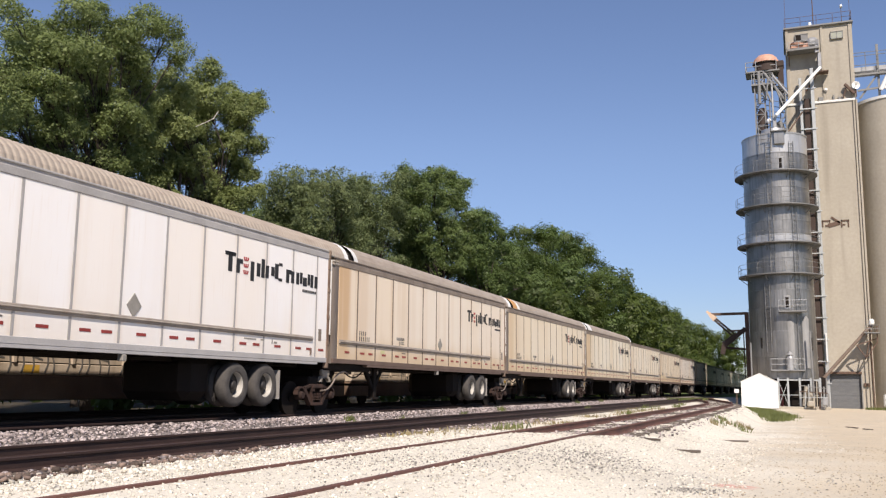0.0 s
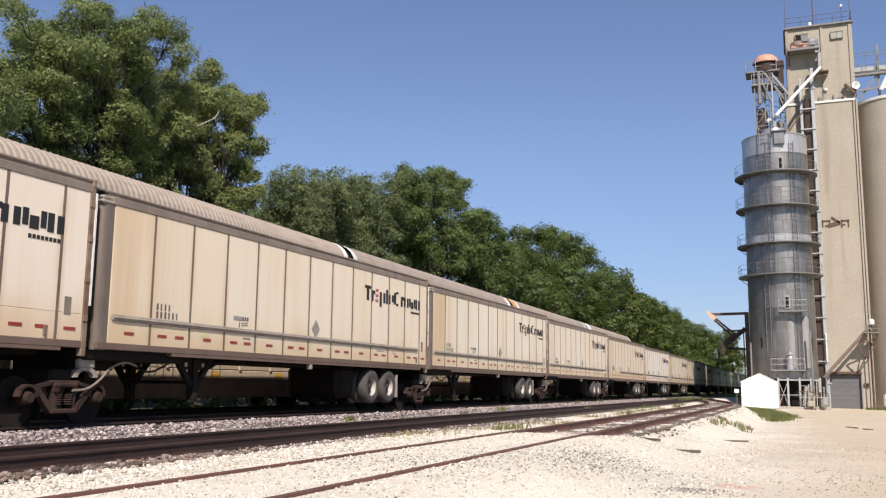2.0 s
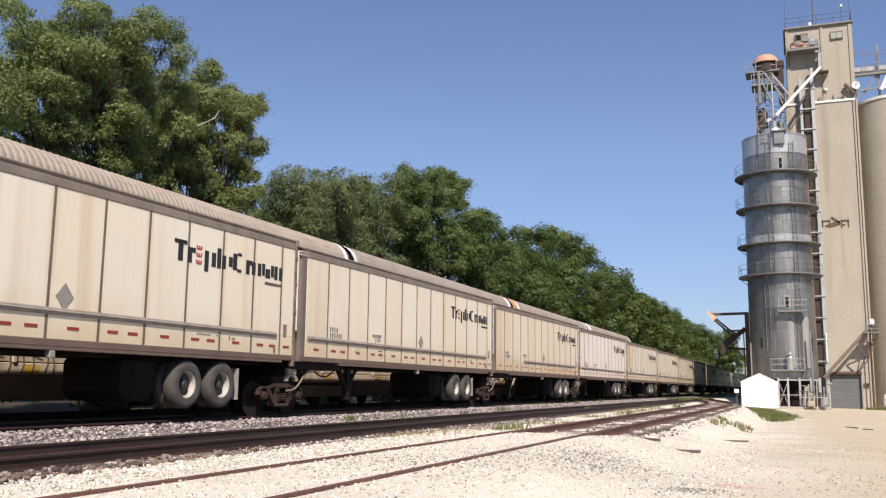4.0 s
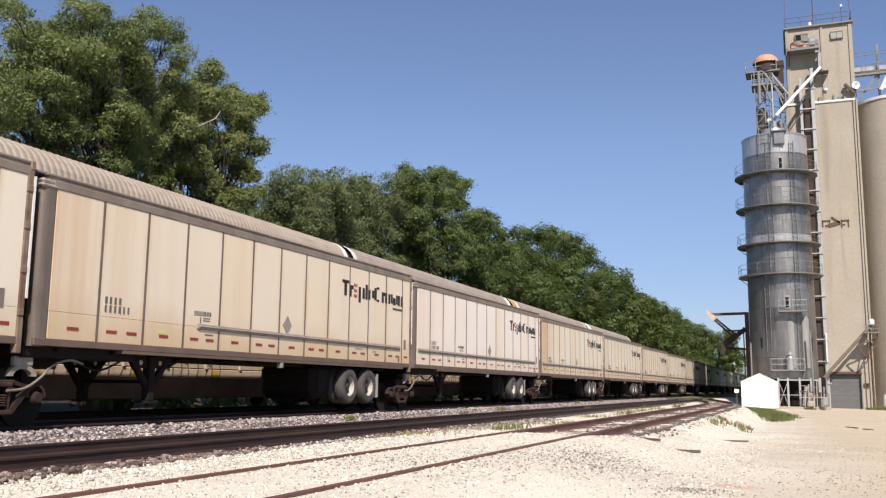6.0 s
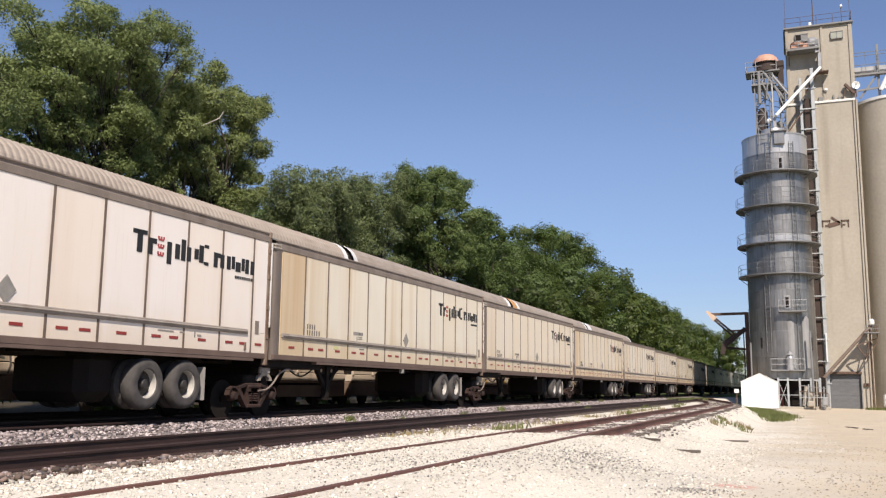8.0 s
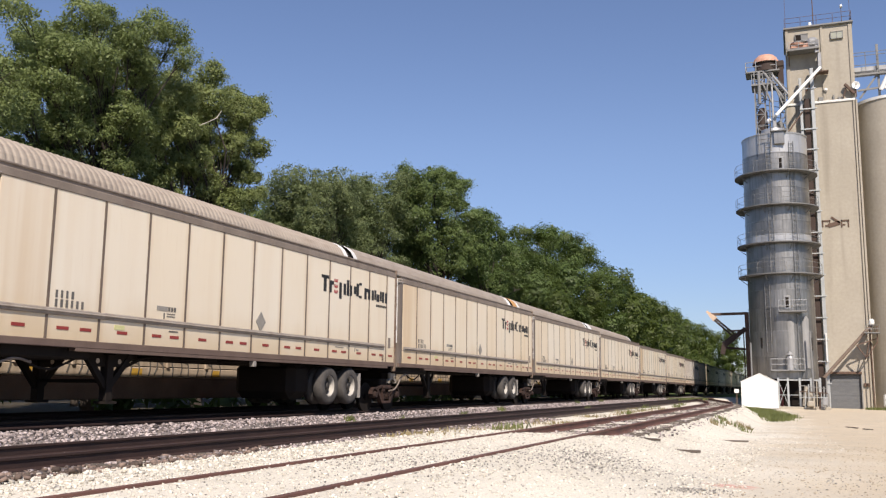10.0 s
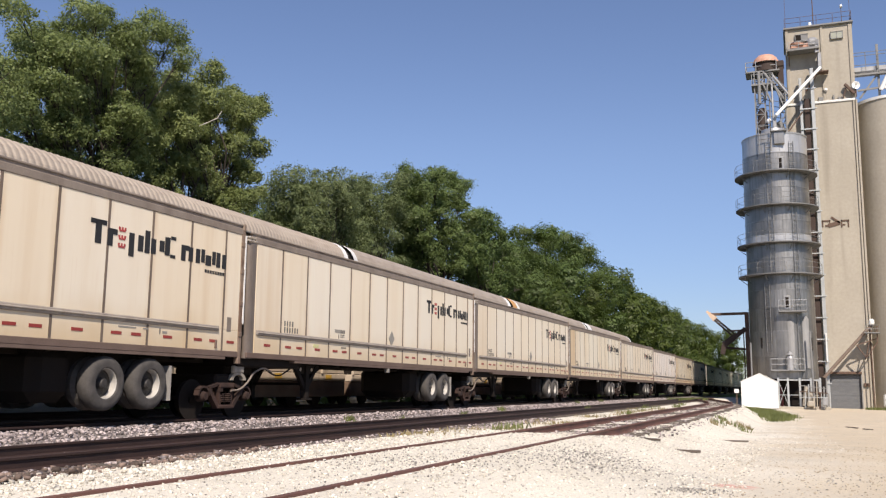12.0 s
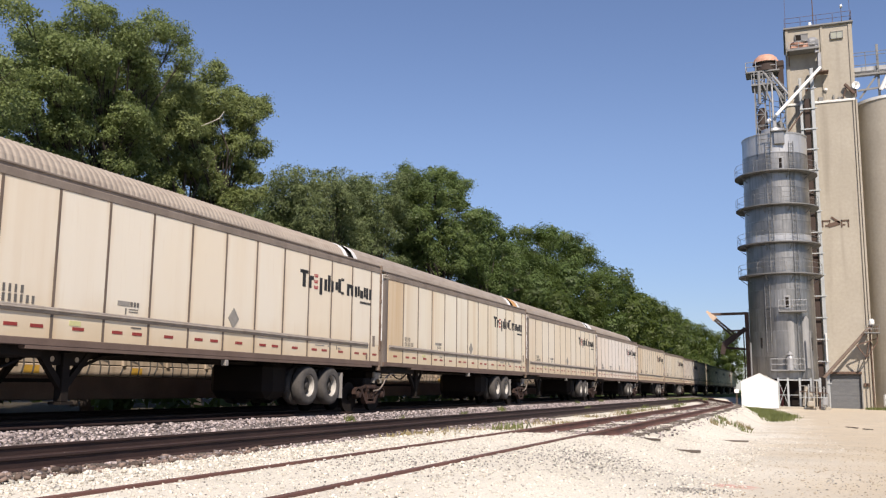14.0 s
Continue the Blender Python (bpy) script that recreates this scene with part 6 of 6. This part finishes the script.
WILLOW2 = build_tree(8, 18.0, side_lobes(32, [(-3.0, 17.2, 0.95), (-1.2, 18.1, 0.75), (-3.9, 16.0, 0.95), (-1.4, 16.7, 1.1), (1.4, 17.7, 0.85), (3.2, 17.8, 0.75), (0.7, 16.5, 1.1), (2.9, 16.5, 0.7), (-1.8, 15.1, 1.05), (-4.1, 14.4, 0.95), (2.6, 15.2, 0.7), (0.2, 14.5, 0.95),
                                               (-2.5, 13.1, 1.0), (-5.7, 13.2, 0.9), (1.5, 13.5, 0.6), (-5.0, 11.8, 0.95), (-0.8, 12.2, 1.0), (3.0, 12.6, 0.6), (-5.9, 15.2, 0.6), (-3.0, 11.0, 1.0), (2.0, 12.0, 0.8), (0.5, 11.4, 0.9), (2.7, 13.8, 0.7)], shift=-0.2, shrink=0.82), LEAF_A, 205000, 0.066, 0.38,
                    [[(-3.3, 0.5), (-3.2, 9.0), (-3.0, 12.2), (-2.6, 15.0)], [(-3.2, 9.0), (-1.6, 12.4), (0.4, 14.8), (2.0, 16.6)], [(-3.2, 10.0), (-4.4, 12.6), (-5.0, 14.6)]])
WILLOW3 = build_tree(9, 16.0, side_lobes(33, [(2.0, 14.8, 0.7), (2.3, 12.3, 0.9), (2.4, 10.8, 1.4), (0.5, 10.5, 1.6), (0.0, 8.0, 1.9), (2.2, 8.6, 1.5)]), LEAF_A, 40000, 0.06, 0.4)
ASH = build_tree(41, 16.0, side_lobes(34, [(-6.5, 15.8, 1.1), (-3.5, 16.2, 1.15), (-0.2, 16.6, 1.1), (-7.0, 14.3, 0.8), (-5.2, 14.5, 1.2), (-1.5, 14.9, 1.3), (1.7, 15.3, 1.25), (-6.6, 12.9, 1.1), (-3.5, 13.2, 1.2), (0.9, 13.6, 1.3), (-7.0, 11.4, 0.9), (-2.6, 12.1, 1.1),
                                           (-5.0, 10.4, 1.3), (0.5, 10.6, 1.3)], shift=0.5, shrink=0.8), LEAF_D, 75000, 0.085, 0.55)
ASH2 = build_tree(42, 18.0, side_lobes(35, [(-5.4, 17.3, 1.0), (-2.3, 18.1, 1.1), (0.9, 19.0, 1.0), (-3.3, 16.4, 1.3), (0.3, 17.2, 1.25), (2.5, 16.3, 1.3), (-1.6, 15.3, 1.3), (-4.2, 14.5, 1.2), (1.4, 14.3, 1.3), (-2.6, 13.2, 1.2), (-6.2, 12.7, 1.0), (2.0, 12.0, 1.3)]), LEAF_D, 65000, 0.09, 0.58)
POPLAR = build_tree(43, 22.0, side_lobes(36, [(-8.9, 20.6, 0.95), (-5.3, 20.9, 1.05), (0.2, 22.4, 1.0), (3.2, 22.2, 0.8), (-7.1, 19.2, 1.3), (-1.3, 20.3, 1.4), (2.7, 20.2, 1.1), (-8.4, 17.1, 1.25), (-2.8, 18.0, 1.4), (3.6, 18.4, 1.15), (-7.0, 15.5, 1.3), (-1.2, 16.2, 1.3), (-5.5, 13.9, 1.3), (2.8, 15.9, 1.3),
                                              (-9.8, 18.9, 0.6), (0.5, 13.6, 1.4)]), LEAF_B, 90000, 0.105, 0.55)
POPLAR2 = build_tree(44, 20.0, side_lobes(37, [(-6.0, 19.5, 1.1), (-1.1, 19.7, 1.2), (-5.0, 17.8, 1.35), (1.6, 18.5, 1.3), (5.3, 17.4, 1.3), (-2.1, 16.3, 1.4), (-7.7, 15.2, 1.3), (3.1, 15.3, 1.45), (-4.0, 13.9, 1.3), (8.8, 16.0, 1.2), (10.0, 14.2, 1.3), (6.0, 13.2, 1.4), (0.5, 13.0, 1.4)]), LEAF_B, 70000, 0.12, 0.66)
MAPLE = build_tree(11, 18.0, crown_lobes(11, 18.0, 4.6), LEAF_B, 26000, 0.14, 0.65)
OAK = build_tree(23, 18.0, crown_lobes(23, 18.0, 5.6, 0.1, 17), LEAF_C, 54000, 0.115, 0.9, dense=9, loose=0.25)
OAK2 = build_tree(24, 18.0, crown_lobes(24, 18.0, 5.4, 0.1, 17), LEAF_B, 54000, 0.115, 0.9, dense=9, loose=0.25)
OAK_FAR = build_tree(29, 18.0, crown_lobes(29, 18.0, 5.6, 0.1, 17), LEAF_C, 14000, 0.235, 1.15, dense=9, loose=0.25)

big = [plant(WILLOW, "tall feathery green willow with grey limbs", -28.3, 31.0, sz=0.975),
       plant(WILLOW2, "broad green willow leaning over the parked train", -29.5, 40.6),
       plant(WILLOW3, "tall green willow with drooping sprays", -26.0, 20.0)]
dead = bmesh.new()
for p, q, r0, r1 in (((2.9, -4.7, 14.2), (3.1, -4.2, 14.55), 0.014, 0.024), ((3.1, -4.2, 14.55), (3.2, -3.95, 15.0), 0.024, 0.012), ((3.1, -4.2, 14.55), (3.0, -3.7, 14.65), 0.014, 0.006), ((2.9, -4.7, 14.2), (2.8, -5.2, 13.9), 0.025, 0.01)):
    tube(dead, p, q, r0, r1, 6)
part("dead_limb", dead, DEADWOOD, big[1], "bleached bare dead limb")
row = [plant(ASH, "greyish green feathery tree in the tree line", -32.2, 60.0), plant(ASH2, "slender greyish green tree in the tree line", -33.2, 70.0),
       plant(POPLAR, "tall twin-topped green tree in the tree line", -32.2, 83.0), plant(POPLAR2, "sloping leafy green tree in the tree line", -32.2, 97.0)]
KINDS = ((MAPLE, "leafy broad green tree in the tree line"), (OAK, "dense dark green tree in the wooded edge"), (OAK2, "rounded bright green tree in the wooded edge"), (OAK_FAR, "dense dark green tree of the far wood"), (OAK_FAR, "unseen tree behind the grain elevator, added to cast shade"))
for x, y, h, kind, turn in ((-38, 52, 16.0, 0, 30), (-40, 64, 17.5, 0, 70), (-39, 76, 19, 0, 10), (-38, 89, 19, 0, 200), (-34, 110, 21.0, 2, 50), (-35, 121, 25.0, 1, 120), (-35, 133, 27.0, 2, 30), (-35, 147, 28.5, 1, 200), (-35, 162, 28.0, 2, 280),
                            (-34, 178, 26.0, 3, 90), (-34, 198, 24.5, 3, 10), (-34, 220, 25.0, 3, 160), (-35, 245, 25.5, 3, 60), (-36, 275, 26.5, 3, 100), (-37, 310, 27.0, 3, 10), (-38, 355, 28.5, 3, 220), (-38, 410, 30.0, 3, 300), (-40, 480, 32.0, 3, 80)):
    row.append(plant(KINDS[kind][0], KINDS[kind][1], x, y, h / 18.0, turn))
# kind 4 trees are unseen behind the elevator, added to shade the train
for x, y, h, kind, turn in ((-30, 470, 32.0, 3, 150), (-18, 520, 33.0, 3, 20), (-40, 36, 14, 0, 60), (-41, 47, 14, 0, 20), (-36, 26, 12, 0, 90), (1.0, 143, 24, 4, 0), (0.6, 154, 28, 4, 60), (0.2, 165, 31, 4, 110), (-0.4, 177, 33, 4, 170),
                            (-1.2, 190, 34, 4, 40), (-2.0, 203, 34, 4, 200), (-2.8, 216, 34, 4, 100), (-3.6, 229, 34, 4, 10), (-4.4, 243, 34, 4, 140), (-5.2, 258, 34, 4, 80), (-6.2, 273, 34, 4, 120)):
    row.append(plant(KINDS[kind][0], KINDS[kind][1], x, y, 0.95 if kind == 4 else h / 18.0, turn, sz=h / 18.0))


def thicket():
    """Undergrowth filling the foot of the tree line."""
    n = 420
    y = 8 + 250 * RNG.uniform(0, 1, n) ** 1.5
    x = -25.5 - RNG.uniform(0, 9, n)
    z = ground_z(x, y) + RNG.uniform(0.3, 1, n) * (4.5 + 0.022 * y)
    r = RNG.uniform(1.2, 2.3, n)
    low = 160
    y2 = 24 + 84 * RNG.uniform(0, 1, low) ** 1.4
    x2 = -20.7 - RNG.uniform(0, 1.2, low)
    x, y, r = np.concatenate([x, x2]), np.concatenate([y, y2]), np.concatenate([r, RNG.uniform(0.3, 0.6, low)])
    z = np.concatenate([z, ground_z(x2, y2) + RNG.uniform(0.2, 0.8, low)])
    v, f = leaf_cloud(np.stack([x, y, z], -1), r, 50000, 0.24, RNG)
    return cloud("undergrowth", v, f, LEAF_C, label="dense dark green undergrowth below the trees", category="bushes")


thicket()


def tufts(name, spots, blades, h, material, label):
    """Blades of grass in tufts, as one mesh."""
    vs, k = [], 0
    for x, y, r in spots:
        n = blades
        px, py = RNG.normal(x, r, n), RNG.normal(y, r * 1.6, n)
        pz = ground_z(px, py) - 0.02
        a = RNG.uniform(0, 6.283, n)
        hh = h * RNG.uniform(0.4, 1.1, n)
        lean = RNG.normal(0, 0.3, (n, 2)) * hh[:, None]
        w = 0.012 + 0.01 * RNG.uniform(0, 1, n)
        p = np.stack([px, py, pz], -1)
        side = np.stack([np.cos(a) * w, np.sin(a) * w, 0 * w], -1)
        tip = p + np.stack([lean[:, 0], lean[:, 1], hh], -1)
        mid = p + np.stack([lean[:, 0] * 0.3, lean[:, 1] * 0.3, hh * 0.55], -1)
        vs.append(np.stack([p - side, p + side, mid + side * 0.8, tip, mid - side * 0.8], 1).reshape(-1, 3))
    v = np.concatenate(vs)
    return cloud(name, v, np.arange(len(v)).reshape(-1, 5), material, label=label, category="grass")


R2 = random.Random(5)
tufts("dry_weeds", [(-6.7 + R2.gauss(0, 0.35), R2.uniform(15, 48), R2.uniform(0.1, 0.3)) for _ in range(34)], 26, 0.14, DRY, "dry straw-coloured weeds between the tracks")
tufts("tall_dry_grass", [(-2.3 + R2.gauss(0, 0.4), R2.uniform(33, 40), 0.1) for _ in range(5)], 26, 0.24, DRY, "yellowed grass tufts on the gravel edge")
tufts("green_weeds", [(-6.7 + R2.gauss(0, 0.4), R2.uniform(15, 60), 0.12) for _ in range(9)] + [(-10.6 + R2.gauss(0, 0.5), R2.uniform(18, 60), 0.08) for _ in range(8)]
      + [(-2.3 + R2.gauss(0, 0.35), R2.uniform(33, 40), 0.12) for _ in range(4)], 34, 0.24, GRASS, "small green weeds growing through gravel")
tufts("grass", [(-4.6 + 3.8 * u + R2.uniform(-0.6, 0.6), 97 - 40 * u + R2.uniform(-4, 4), 0.36) for u in [R2.random() for _ in range(140)]] + [(R2.uniform(-10.5, -8.3), R2.uniform(84, 94), 0.35) for _ in range(14)]
      + [(R2.uniform(7.5, 12), R2.uniform(108, 111), 0.4) for _ in range(30)], 110, 0.32, GRASS, "green grass around the shed and slab")


def debris(label, x, y, length, turn):
    d = thing("timber_scrap", label, "timber scrap", "scraps on the gravel", pose(x, y, float(ground_z(x, y)) - 0.01, 0, 0, turn))
    part("board", B(-length / 2, length / 2, -0.05, 0.05, 0, 0.05, bev=0.01), TIE, d)


for x, y, ln, a in ((-1.75, 27.0, 0.9, 5), (-2.0, 17.9, 0.55, -6), (-2.9, 19.5, 0.5, -30), (-5.7, 30.5, 0.9, 20), (2.3, 46, 0.9, -60), (2.9, 45, 0.7, -62), (-3.2, 24, 0.4, -40)):
    debris("weathered dark wood scrap lying on gravel", x, y, ln, a)


# ---- movement ----
def motions():
    steps = [0.5 * k for k in range(29)]
    for k, ob in enumerate(trailers):
        walk(ob, [(s, pose(MAIN_X, FIRST + PITCH * k - travel(s) - JERK.get(s, 0), RAIL_Z)) for s in steps])
    for k, ob in enumerate(bogies):
        walk(ob, [(s, pose(MAIN_X, FIRST + PITCH * k + BOGIE - travel(s) - JERK.get(s, 0), RAIL_Z)) for s in steps])
    for k, ob in enumerate(bogies):
        for w in ob.children:
            if w.name.startswith("wheelset"):
                p = w.matrix_basis.translation.copy()
                walk(w, [(f / 30, pose(p.x, p.y, p.z, math.degrees(travel(f / 30) / 0.42) % 360)) for f in range(421)])
    for k, t in enumerate(big + row[:8]):
        p, q = t.matrix_basis.translation.copy(), math.degrees(t.matrix_basis.to_euler().z)
        amp = 1.0 if k < 3 else 0.45
        lean = np.interp(steps, (0.0, 3.0, 6.5, 8.0, 11.0, 14.0), (0.9, 0.1, 0.2, -0.8, -0.5, -0.7))
        walk(t, [(s, pose(p.x, p.y, p.z, amp * (a + 0.12 * math.sin(2.1 * s + k)), 0.25 * amp * math.sin(0.9 * s + 1.7 * k), 0) @ pose(0, 0, 0, 0, 0, q)) for s, a in zip(steps, lean)])


motions()
